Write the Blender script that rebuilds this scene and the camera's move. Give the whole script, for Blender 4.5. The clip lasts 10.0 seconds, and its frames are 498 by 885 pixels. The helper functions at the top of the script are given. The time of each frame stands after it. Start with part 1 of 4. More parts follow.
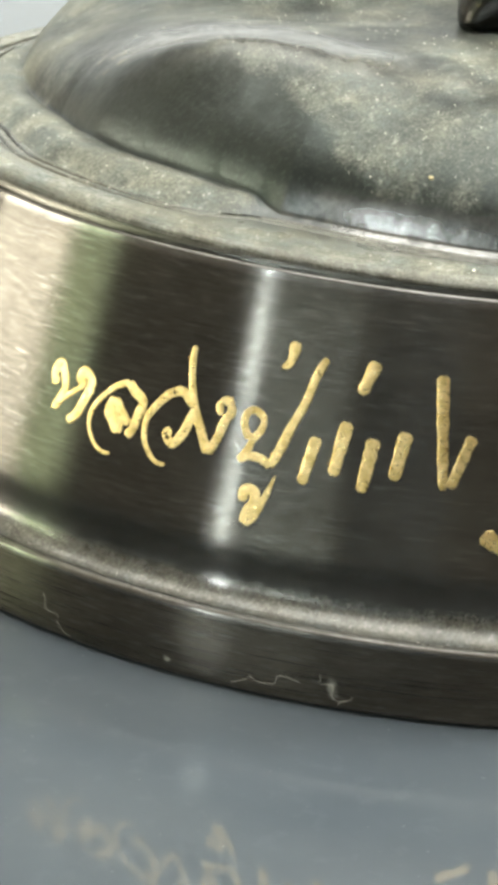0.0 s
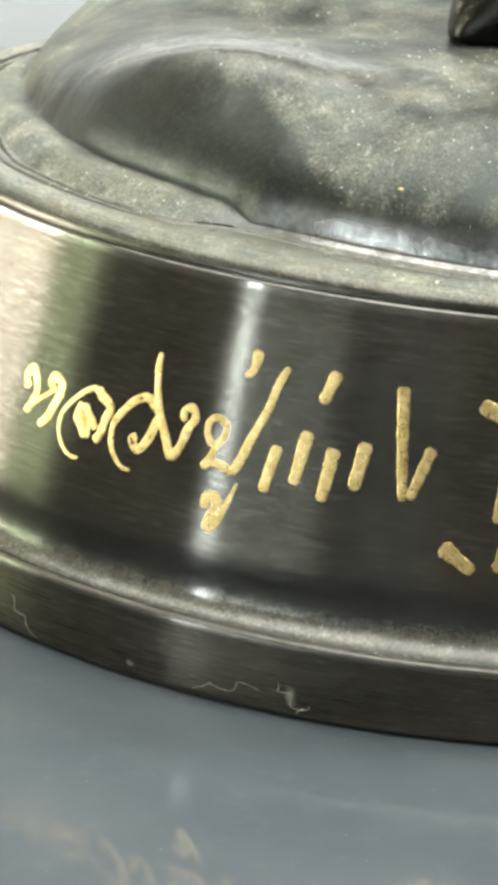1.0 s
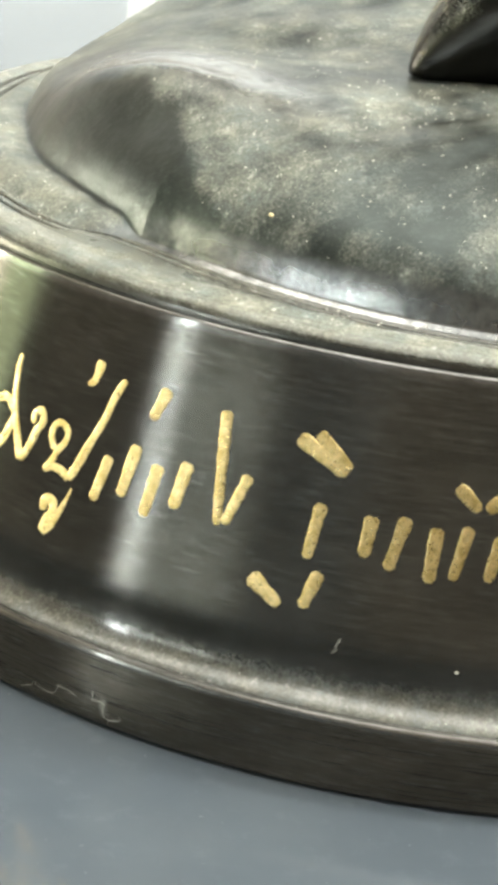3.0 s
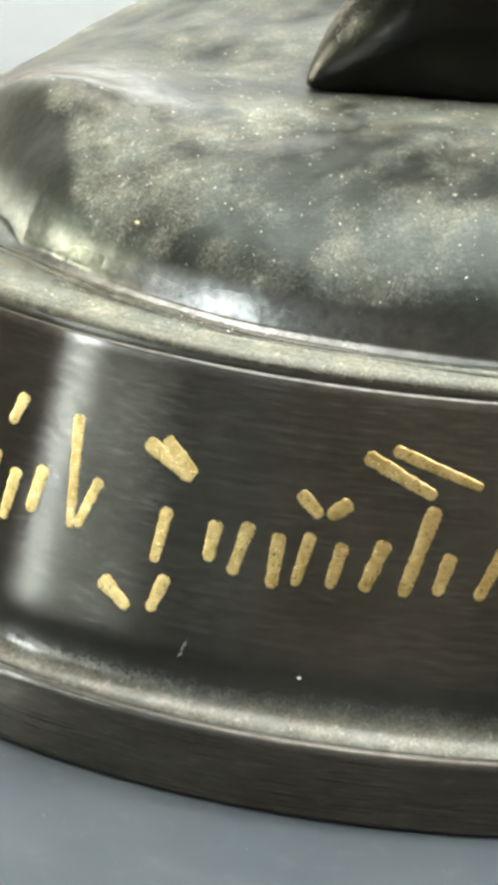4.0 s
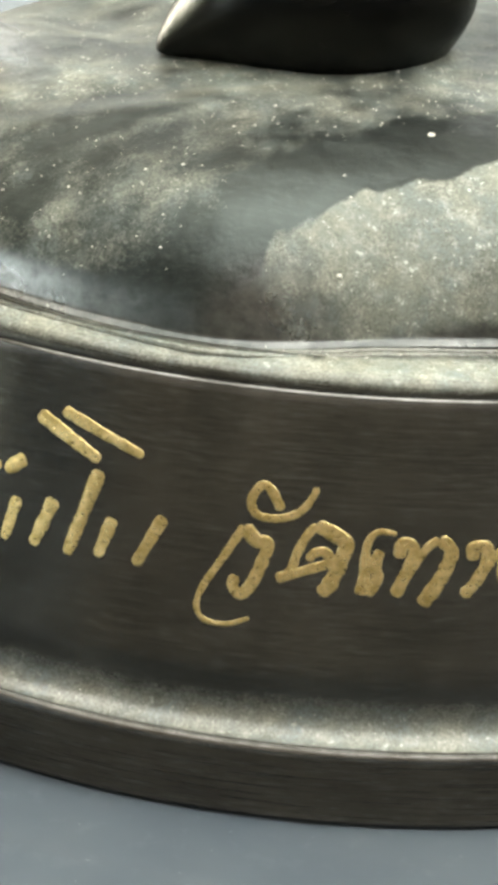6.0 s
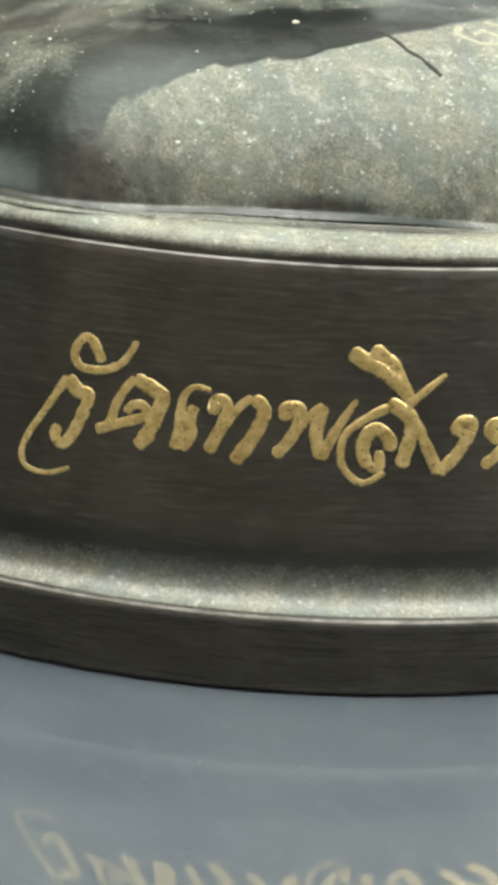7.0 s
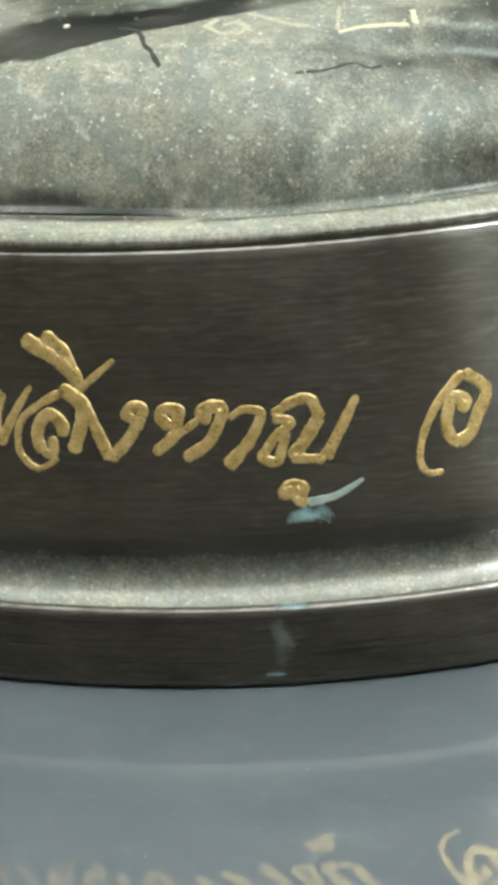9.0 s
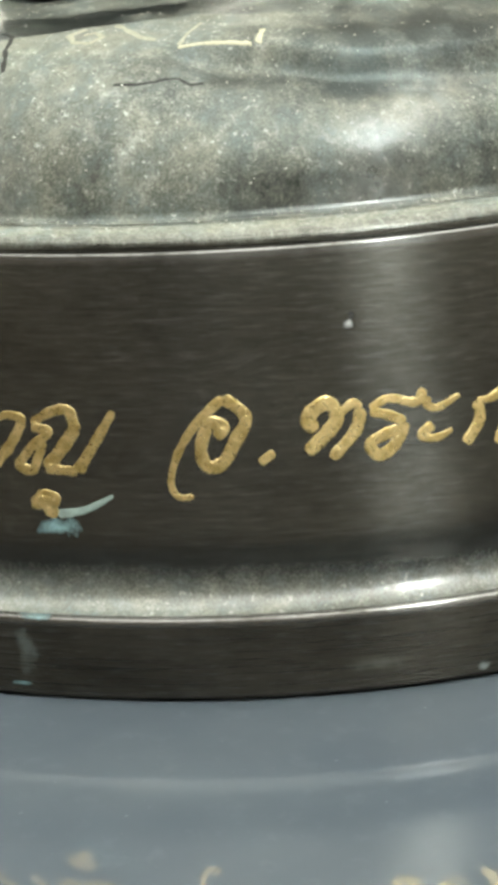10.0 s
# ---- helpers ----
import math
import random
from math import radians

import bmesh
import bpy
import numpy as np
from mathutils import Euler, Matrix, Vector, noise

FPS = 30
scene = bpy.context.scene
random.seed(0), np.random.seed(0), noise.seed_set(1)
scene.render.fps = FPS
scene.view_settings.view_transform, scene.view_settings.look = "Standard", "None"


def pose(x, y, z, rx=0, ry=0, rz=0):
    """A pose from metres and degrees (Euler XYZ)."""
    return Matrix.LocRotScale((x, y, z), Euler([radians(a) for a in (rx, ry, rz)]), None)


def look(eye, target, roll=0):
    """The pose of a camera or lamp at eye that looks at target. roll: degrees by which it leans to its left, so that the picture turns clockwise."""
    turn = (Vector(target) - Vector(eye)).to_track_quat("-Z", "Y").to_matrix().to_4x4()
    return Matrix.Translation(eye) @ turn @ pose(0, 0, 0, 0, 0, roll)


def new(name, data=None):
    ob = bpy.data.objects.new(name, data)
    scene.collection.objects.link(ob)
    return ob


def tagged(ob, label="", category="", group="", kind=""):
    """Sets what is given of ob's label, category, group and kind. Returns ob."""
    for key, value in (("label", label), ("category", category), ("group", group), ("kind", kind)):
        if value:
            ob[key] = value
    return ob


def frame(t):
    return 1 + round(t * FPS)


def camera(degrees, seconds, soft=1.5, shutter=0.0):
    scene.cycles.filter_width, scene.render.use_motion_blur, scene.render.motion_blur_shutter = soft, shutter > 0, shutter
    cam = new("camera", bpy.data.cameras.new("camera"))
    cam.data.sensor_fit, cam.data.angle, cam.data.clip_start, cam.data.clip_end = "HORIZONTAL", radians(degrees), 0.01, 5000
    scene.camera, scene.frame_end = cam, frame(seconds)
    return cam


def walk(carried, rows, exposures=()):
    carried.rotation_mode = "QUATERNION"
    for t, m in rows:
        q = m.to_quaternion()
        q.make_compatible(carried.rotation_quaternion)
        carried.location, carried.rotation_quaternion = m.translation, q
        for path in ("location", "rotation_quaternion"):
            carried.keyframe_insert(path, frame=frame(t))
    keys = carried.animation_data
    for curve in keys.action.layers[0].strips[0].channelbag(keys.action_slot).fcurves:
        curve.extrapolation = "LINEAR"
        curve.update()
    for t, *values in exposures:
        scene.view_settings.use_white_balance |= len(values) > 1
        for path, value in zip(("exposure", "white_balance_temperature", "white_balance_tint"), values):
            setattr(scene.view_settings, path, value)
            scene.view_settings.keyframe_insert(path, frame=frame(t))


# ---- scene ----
from mathutils.kdtree import KDTree

ROWS = [
    (0, pose(-0.11141, -0.17316, 0.08012, 67.988, 0, -26.677) @ pose(0, 0, 0, 0, 0, 5.339)),
    (0.5, pose(-0.11260, -0.17369, 0.07645, 69.542, 0, -27.004) @ pose(0, 0, 0, 0, 0, 5.821)),
    (1, pose(-0.10160, -0.17847, 0.08070, 68.173, 0, -23.501) @ pose(0, 0, 0, 0, 0, 5.342)),
    (1.5, pose(-0.09084, -0.18352, 0.08270, 67.881, 0, -20.066) @ pose(0, 0, 0, 0, 0, 4.901)),
    (2, pose(-0.07623, -0.18807, 0.08511, 67.241, 0, -15.546) @ pose(0, 0, 0, 0, 0, 4.252)),
    (2.2, pose(-0.07074, -0.18919, 0.08510, 67.269, 0, -13.905) @ pose(0, 0, 0, 0, 0, 4.736)),
    (3.3, pose(-0.04738, -0.19274, 0.08455, 67.881, 0, -7.795) @ pose(0, 0, 0, 0, 0, 5.688)),
    (3.5, pose(-0.04269, -0.19406, 0.08462, 68.096, 0, -6.803) @ pose(0, 0, 0, 0, 0, 4.749)),
    (4, pose(-0.02942, -0.19520, 0.08574, 67.913, 0, -3.979) @ pose(0, 0, 0, 0, 0, 5.096)),
    (4.5, pose(-0.01576, -0.19627, 0.08637, 67.745, 0, -0.936) @ pose(0, 0, 0, 0, 0, 5.097)),
    (5, pose(-0.00283, -0.19631, 0.09035, 66.517, 0, 2.991) @ pose(0, 0, 0, 0, 0, 4.667)),
    (5.2, pose(0.00579, -0.19517, 0.09088, 66.428, 0, 5.735) @ pose(0, 0, 0, 0, 0, 3.778)),
    (6.3, pose(0.04527, -0.18937, 0.09299, 65.044, 0, 14.799) @ pose(0, 0, 0, 0, 0, 3.622)),
    (6.5, pose(0.04849, -0.19072, 0.08887, 65.864, 0, 14.786) @ pose(0, 0, 0, 0, 0, 4.358)),
    (7, pose(0.07254, -0.19014, 0.07946, 67.661, 0, 21.152) @ pose(0, 0, 0, 0, 0, 3.331)),
    (7.5, pose(0.10265, -0.17802, 0.07400, 68.527, 0, 30.102) @ pose(0, 0, 0, 0, 0, 0.630)),
    (8, pose(0.14098, -0.15176, 0.06954, 70.479, 0, 43.631) @ pose(0, 0, 0, 0, 0, -4.333)),
    (8.5, pose(0.14399, -0.14871, 0.07102, 70.358, 0, 43.923) @ pose(0, 0, 0, 0, 0, -4.252)),
    (9, pose(0.14567, -0.14686, 0.06989, 70.850, 0, 44.816) @ pose(0, 0, 0, 0, 0, -4.593)),
    (9.5, pose(0.16886, -0.12038, 0.06609, 71.869, 0, 54.417) @ pose(0, 0, 0, 0, 0, -4.632)),
    (10, pose(0.18159, -0.09891, 0.06426, 72.770, 0, 61.135) @ pose(0, 0, 0, 0, 0, -3.895)),
]
cam = camera(13.0, 10.0, soft=5.2)
walk(cam, ROWS, exposures=[(0.0, 0.36, 6500, 10), (2.0, 0.50, 6500, 10), (4.5, 0.65, 6500, 10), (6.5, 0.48, 6500, 9), (8.0, 0.32, 6420, 8), (10.0, 0.32, 6320, 7)])

# ---------------------------------------------------------------- light
world = bpy.data.worlds.new("sky")
scene.world = world
world.use_nodes = True
wn = world.node_tree.nodes
sky = wn.new("ShaderNodeTexSky")
sky.sky_type, sky.sun_disc = "NISHITA", False
sky.sun_elevation, sky.sun_rotation = radians(46), radians(-68)
world.node_tree.links.new(sky.outputs[0], wn["Background"].inputs[0])
wn["Background"].inputs[1].default_value = 0.1

sun = bpy.data.lights.new("sun", "SUN")
sun.energy, sun.angle, sun.color = 3.0, radians(0.5), (1.0, 0.95, 0.86)
new("sun", sun).matrix_world = look((-3.0, 1.2, 3.35), (0, 0, 0))

HERE = Vector((0.0, 0.0, 0.03))


def area_lamp(name, eye, target, sx, sy, watts, colour):
    d = bpy.data.lights.new(name, "AREA")
    d.shape, d.size, d.size_y, d.energy, d.color = "RECTANGLE", sx, sy, watts, colour
    ob = new(name, d)
    ob.matrix_world = look(eye, target)
    return ob


def toward(az, el, d):
    """A place seen from the pedestal at a compass angle and a height angle, d metres off."""
    a, e = radians(az), radians(el)
    return HERE + d * Vector((math.sin(a) * math.cos(e), math.cos(a) * math.cos(e), math.sin(e)))


LAMP_A = toward(-118, 9, 2.3)
LAMP_B = toward(90, 50, 2.1)
LAMP_C = toward(-128, 4, 2.4)
LAMP_D = toward(98, 5, 2.4)


def upright(place):
    """A pose at the place that faces the pedestal and stays upright."""
    d = HERE - place
    return Matrix.Translation(place) @ Matrix.Rotation(math.atan2(d.y, d.x) - math.pi / 2, 4, "Z") @ Matrix.Rotation(math.pi / 2, 4, "X")


for spot, wide, tall, watts, colour in ((LAMP_A, 0.018, 0.6, 4.6, (0.86, 0.97, 1.0)), (LAMP_B, 0.2, 0.24, 24, (0.93, 1.0, 0.98)), (LAMP_C, 0.62, 0.10, 1.8, (0.80, 0.98, 0.97)), (LAMP_D, 0.40, 0.10, 0.65, (0.90, 0.98, 1.0))):
    area_lamp("tube_light", spot, HERE, wide, tall, watts, colour).matrix_world = upright(spot)
area_lamp("rear_window_light", (0.25, 2.95, 1.0), (0.25, 0, 1.0), 3.7, 1.3, 15, (0.96, 1.0, 0.93))
area_lamp("window_light", (-2.97, 1.45, 0.1), (0, 1.45, 0.1), 1.35, 1.25, 85, (1.0, 0.93, 0.78))
area_lamp("garden_light", (-2.97, 0.50, 0.4), (0, 0.50, 0.4), 0.5, 1.85, 12, (0.85, 1.0, 0.62))
# added fill: stands in for soft light bounced round the room
area_lamp("soft_fill_light", (0.3, -0.2, 1.88), (0.3, -0.2, 0), 2.6, 2.6, 19, (0.92, 1.0, 0.96))


# ---------------------------------------------------------------- materials
def node(n, kind, **props):
    x = n.new("ShaderNode" + kind)
    for k, val in props.items():
        x.inputs[k].default_value = val
    return x


def material(name):
    m = bpy.data.materials.new(name)
    m.use_nodes = True
    return m, m.node_tree.nodes, m.node_tree.links, m.node_tree.nodes["Principled BSDF"]


def ramp(n, l, src, a, b, lo=0.0, hi=1.0):
    r = n.new("ShaderNodeMapRange")
    r.inputs["From Min"].default_value, r.inputs["From Max"].default_value = a, b
    r.inputs["To Min"].default_value, r.inputs["To Max"].default_value = lo, hi
    l.new(src, r.inputs["Value"])
    return r.outputs[0]


def maths(n, l, op, a, b=None):
    x = n.new("ShaderNodeMath")
    x.operation = op
    for i, val in enumerate((a, b)):
        if val is None:
            continue
        if isinstance(val, (int, float)):
            x.inputs[i].default_value = val
        else:
            l.new(val, x.inputs[i])
    return x.outputs[0]


def mixed(n, l, f, a, b):
    x = n.new("ShaderNodeMix")
    x.data_type = "RGBA"
    for i, val in ((0, f), (6, a), (7, b)):
        if isinstance(val, tuple):
            x.inputs[i].default_value = (*val, 1)
        elif isinstance(val, (int, float)):
            x.inputs[i].default_value = val
        else:
            l.new(val, x.inputs[i])
    return x.outputs[2]


def noise_tex(n, l, vec, scale, detail=6, rough=0.6):
    x = node(n, "TexNoise", Scale=scale, Detail=detail, Roughness=rough)
    l.new(vec, x.inputs["Vector"])
    return x.outputs[0]


def plain(name, colour, rough, metal=0.0, vary=0.15, scale=60.0, bump=0.0, deep=0.0003):
    m, n, l, b = material(name)
    vec = n.new("ShaderNodeTexCoord").outputs["Object"]
    fac = noise_tex(n, l, vec, scale, 8)
    fine = noise_tex(n, l, vec, scale * 9, 4)
    both = maths(n, l, "ADD", maths(n, l, "MULTIPLY", fac, 0.65), maths(n, l, "MULTIPLY", fine, 0.35))
    l.new(mixed(n, l, ramp(n, l, both, 0.3, 0.7), tuple(c * (1 - vary) for c in colour), tuple(min(1, c * (1 + vary)) for c in colour)), b.inputs["Base Color"])
    b.inputs["Metallic"].default_value = metal
    l.new(ramp(n, l, fine, 0.3, 0.7, rough * 0.85, min(1, rough * 1.15)), b.inputs["Roughness"])
    if bump:
        bp = node(n, "Bump", Strength=bump, Distance=deep)
        l.new(both, bp.inputs["Height"])
        l.new(bp.outputs[0], b.inputs["Normal"])
    return m


def bronze(name, metal_col, rough, dust_col, brushed=False, aniso=0.0, stain=(), start=0.30, rough_dust=1.5, most=0.85, sheen=0.0):
    """Dark patinated bronze with loose dust where the mesh's own dust layer says so."""
    m, n, l, b = material(name)
    vec = n.new("ShaderNodeTexCoord").outputs["Object"]
    big, mid, fine = noise_tex(n, l, vec, 150, 5), noise_tex(n, l, vec, 800, 6, 0.65), noise_tex(n, l, vec, 4200, 3, 0.7)
    sc = node(n, "Mapping", Scale=(70, 70, 5200))
    l.new(vec, sc.inputs["Vector"])
    lines = noise_tex(n, l, sc.outputs[0], 1.0, 5, 0.7)
    sc2 = node(n, "Mapping", Scale=(520, 520, 4600))
    l.new(vec, sc2.inputs["Vector"])
    dashes = noise_tex(n, l, sc2.outputs[0], 1.0, 4, 0.6)
    # metal
    dull = mixed(n, l, ramp(n, l, big, 0.35, 0.65), tuple(c * 0.8 for c in metal_col), tuple(c * 1.2 for c in metal_col))
    if brushed:
        dull = mixed(n, l, ramp(n, l, lines, 0.42, 0.68, 0, 0.3), dull, tuple(min(1, c * 1.8) for c in metal_col))
        dull = mixed(n, l, ramp(n, l, dashes, 0.54, 0.74, 0, 0.15), dull, (0.36, 0.39, 0.39))
        dull = mixed(n, l, ramp(n, l, dashes, 0.46, 0.30, 0, 0.4), dull, tuple(c * 0.45 for c in metal_col))
    if not brushed:
        sc3 = node(n, "Mapping", Rotation=(0.2, 0.3, 0.6), Scale=(900, 3200, 2600))
        l.new(vec, sc3.inputs["Vector"])
        dull = mixed(n, l, ramp(n, l, noise_tex(n, l, sc3.outputs[0], 1.0, 5, 0.7), 0.50, 0.70, 0, 0.6), dull, tuple(min(1, c * 1.7) for c in metal_col))
    wear = n.new("ShaderNodeAttribute")
    wear.attribute_name = "wear"
    dull = mixed(n, l, ramp(n, l, maths(n, l, "ADD", wear.outputs["Fac"], maths(n, l, "MULTIPLY", maths(n, l, "SUBTRACT", mid, 0.5), 1.2)), 0.35, 0.8), dull, (0.62, 0.52, 0.28))
    pol = n.new("ShaderNodeAttribute")
    pol.attribute_name = "polish_glint"
    shine = maths(n, l, "MULTIPLY", pol.outputs["Fac"], ramp(n, l, maths(n, l, "ADD", maths(n, l, "MULTIPLY", big, 0.5), maths(n, l, "MULTIPLY", mid, 0.5)), 0.36, 0.58, 0.25, 1.0))
    # base colour lightened where highlights fall, on top of the smoother metal
    dull = mixed(n, l, maths(n, l, "MULTIPLY", shine, 0.75), dull, (0.46, 0.45, 0.44))
    l.new(dull, b.inputs["Base Color"])
    b.inputs["Metallic"].default_value = 0.92
    grip = ramp(n, l, lines if brushed else mid, 0.25, 0.75, rough * 0.86, rough * 1.18)
    l.new(maths(n, l, "SUBTRACT", grip, maths(n, l, "MULTIPLY", shine, rough * 0.6)), b.inputs["Roughness"])
    if aniso:
        tg = n.new("ShaderNodeTangent")
        tg.direction_type, tg.axis = "RADIAL", "Z"
        l.new(tg.outputs[0], b.inputs["Tangent"])
        b.inputs["Anisotropic"].default_value, b.inputs["Anisotropic Rotation"].default_value = aniso, 0.25
    bp = node(n, "Bump", Strength=0.45 if brushed else 0.5, Distance=0.00003 if brushed else 0.00016)
    l.new(maths(n, l, "ADD", lines, dashes) if brushed else mid, bp.inputs["Height"])
    l.new(bp.outputs[0], b.inputs["Normal"])
    # dust
    at = n.new("ShaderNodeAttribute")
    at.attribute_name = "dust"
    grain = maths(n, l, "ADD", maths(n, l, "MULTIPLY", mid, 0.35), maths(n, l, "ADD", maths(n, l, "MULTIPLY", fine, 0.6), maths(n, l, "MULTIPLY", big, 0.45)))
    loose = maths(n, l, "MULTIPLY", maths(n, l, "SUBTRACT", grain, 0.7), maths(n, l, "MULTIPLY", ramp(n, l, at.outputs["Fac"], 0.0, 0.3), rough_dust))
    cover = maths(n, l, "ADD", at.outputs["Fac"], loose)
    cover = ramp(n, l, cover, start, 1.0, 0.0, most)
    d = n.new("ShaderNodeBsdfPrincipled")
    tint = mixed(n, l, ramp(n, l, noise_tex(n, l, vec, 260, 4), 0.40, 0.60), tuple(min(1, c * 1.12) for c in dust_col), (dust_col[0] * 0.66, dust_col[1] * 0.80, dust_col[2] * 0.98))
    tint = mixed(n, l, ramp(n, l, noise_tex(n, l, vec, 620, 4, 0.7), 0.50, 0.66, 0, 0.7), tint, (0.62, 0.61, 0.52))
    pale = ramp(n, l, maths(n, l, "ADD", maths(n, l, "MULTIPLY", fine, 0.7), maths(n, l, "MULTIPLY", mid, 0.4)), 0.42, 0.72)
    soil = mixed(n, l, pale, (dust_col[0] * 0.55, dust_col[1] * 0.57, dust_col[2] * 0.56), tint)
    l.new(mixed(n, l, ramp(n, l, noise_tex(n, l, vec, 1900, 2), 0.63, 0.73, 0, 0.9), soil, (0.70, 0.70, 0.62)), d.inputs["Base Color"])
    d.inputs["Roughness"].default_value = 0.62
    d.inputs["Specular IOR Level"].default_value = 0.35
    l.new(maths(n, l, "MAXIMUM", shine, sheen), d.inputs["Coat Weight"])
    l.new(ramp(n, l, shine, 0.0, 1.0, 0.27, 0.13), d.inputs["Coat Roughness"])
    bp2 = node(n, "Bump", Strength=0.8, Distance=0.00012)
    l.new(grain, bp2.inputs["Height"])
    l.new(bp2.outputs[0], d.inputs["Normal"])
    mx = n.new("ShaderNodeMixShader")
    l.new(cover, mx.inputs[0])
    l.new(b.outputs[0], mx.inputs[1])
    l.new(d.outputs[0], mx.inputs[2])
    last = mx.outputs[0]
    for place, size, colour in stain:
        g = n.new("ShaderNodeNewGeometry")
        off = n.new("ShaderNodeVectorMath")
        off.operation = "SUBTRACT"
        l.new(g.outputs["Position"], off.inputs[0])
        off.inputs[1].default_value = place
        dv = n.new("ShaderNodeVectorMath")
        dv.operation = "DIVIDE"
        l.new(off.outputs[0], dv.inputs[0])
        dv.inputs[1].default_value = size
        ln = n.new("ShaderNodeVectorMath")
        ln.operation = "LENGTH"
        l.new(dv.outputs[0], ln.inputs[0])
        far = maths(n, l, "ADD", ln.outputs["Value"], maths(n, l, "MULTIPLY", maths(n, l, "SUBTRACT", mid, 0.5), 2.2))
        fac = ramp(n, l, far, 0.9, 0.2, 0.0, 0.75)
        s = n.new("ShaderNodeBsdfPrincipled")
        s.inputs["Base Color"].default_value, s.inputs["Roughness"].default_value = (*colour, 1), 0.6
        m2 = n.new("ShaderNodeMixShader")
        l.new(fac, m2.inputs[0])
        l.new(last, m2.inputs[1])
        l.new(s.outputs[0], m2.inputs[2])
        last = m2.outputs[0]
    l.new(last, n["Material Output"].inputs["Surface"])
    return m


# ---------------------------------------------------------------- the pedestal's plan
U = 0.065                       # half width of the pedestal's drum, drawn down to the table
ASP, LEAN = 0.9275, -0.2651     # depth against width; inward lean of the drum
Z_FOOT, Z_DRUM, R_FOOT = 0.1006, 0.4865, 0.9787


def plan(th, off, z):
    """A point of the pedestal at the angle th, off units outside the drum's plan, at the height z."""
    return Vector(((1 + off) * math.cos(th) * U, (ASP + off) * math.sin(th) * U, z * U))


def on_drum(deg, z, lift=0.0):
    """A point and the outward normal on the drum's wall."""
    th = radians(deg)
    a, b = 1 + LEAN * z, ASP + LEAN * z
    nrm = Vector((math.cos(th) / a, math.sin(th) / b, 0)).normalized()
    nrm = Vector((nrm.x, nrm.y, -LEAN)).normalized()
    return plan(th, LEAN * z, z) + nrm * lift, nrm


DUST = (0.43, 0.42, 0.33)
VERDIGRIS = (0.22, 0.36, 0.37)
# after the verdigris, a small pit: its dark hollow and pale edge painted flat
M_DRUM = bronze("brushed_dark_bronze", (0.066, 0.062, 0.053), 0.23, (0.44, 0.43, 0.35), True, 1.0, start=0.26, rough_dust=0.45, most=0.76, sheen=0.6,
                stain=((tuple(on_drum(-43.8, 0.196)[0]), (0.0017, 0.0017, 0.0008), VERDIGRIS), (tuple(on_drum(-21.5, 0.409)[0]), (0.0004, 0.0004, 0.0005), (0.02, 0.02, 0.02)),
                       (tuple(on_drum(-21.8, 0.401)[0]), (0.0005, 0.0005, 0.0004), (0.4, 0.41, 0.4))))
M_FOOT = bronze("dark_bronze_foot", (0.074, 0.066, 0.053), 0.28, DUST, True, 0.9, start=0.34, rough_dust=0.6, most=0.7,
                stain=((tuple(plan(radians(-46.3), R_FOOT - 1, 0.06)), (0.0010, 0.0010, 0.0022), (0.10, 0.115, 0.105)), (tuple(plan(radians(-45.5), R_FOOT - 1, 0.099)), (0.0016, 0.0016, 0.0003), VERDIGRIS),
                       (tuple(plan(radians(-46.9), R_FOOT - 1, 0.018)), (0.0010, 0.0010, 0.0002), VERDIGRIS), (tuple(plan(radians(-50.2), R_FOOT - 1, 0.006)), (0.0011, 0.0011, 0.0002), VERDIGRIS),
                       (tuple(plan(radians(-127.8), R_FOOT - 1, 0.03)), (0.0006, 0.0006, 0.0010), (0.25, 0.25, 0.22)), (tuple(plan(radians(-140.0), R_FOOT - 1, 0.022)), (0.0005, 0.0005, 0.0004), (0.35, 0.35, 0.3)),
                       (tuple(plan(radians(-21.8), R_FOOT - 1, 0.035)), (0.0024, 0.0024, 0.0006), (0.11, 0.11, 0.09)), (tuple(plan(radians(-14.4), R_FOOT - 1, 0.016)), (0.0006, 0.0006, 0.0004), (0.40, 0.44, 0.42))))
M_RIM = bronze("dusty_bronze_rim", (0.075, 0.072, 0.062), 0.28, DUST, True, 0.0, rough_dust=0.9, sheen=0.25)
M_ROBE = bronze("robe_bronze", (0.048, 0.055, 0.051), 0.36, (0.32, 0.315, 0.25), rough_dust=1.4)
M_TOE = bronze("polished_dark_bronze", (0.016, 0.0155, 0.0135), 0.24, DUST)
M_GOLD, _n, _l, _b = material("gold_inlay")
_vec = _n.new("ShaderNodeTexCoord").outputs["Object"]
_rub, _pit = noise_tex(_n, _l, _vec, 1100, 5, 0.65), noise_tex(_n, _l, _vec, 4200, 3, 0.6)
_col = mixed(_n, _l, ramp(_n, _l, _rub, 0.35, 0.65), (0.50, 0.365, 0.13), (0.80, 0.62, 0.30))
_l.new(mixed(_n, _l, ramp(_n, _l, maths(_n, _l, "ADD", maths(_n, _l, "MULTIPLY", _pit, 0.7), maths(_n, _l, "MULTIPLY", _rub, 0.3)), 0.43, 0.33, 0, 0.3), _col, (0.20, 0.14, 0.06)), _b.inputs["Base Color"])
_b.inputs["Metallic"].default_value = 0.95
_l.new(ramp(_n, _l, _pit, 0.3, 0.7, 0.20, 0.46), _b.inputs["Roughness"])
_bp = node(_n, "Bump", Strength=0.9, Distance=0.00007)
_l.new(_pit, _bp.inputs["Height"])
_l.new(_bp.outputs[0], _b.inputs["Normal"])
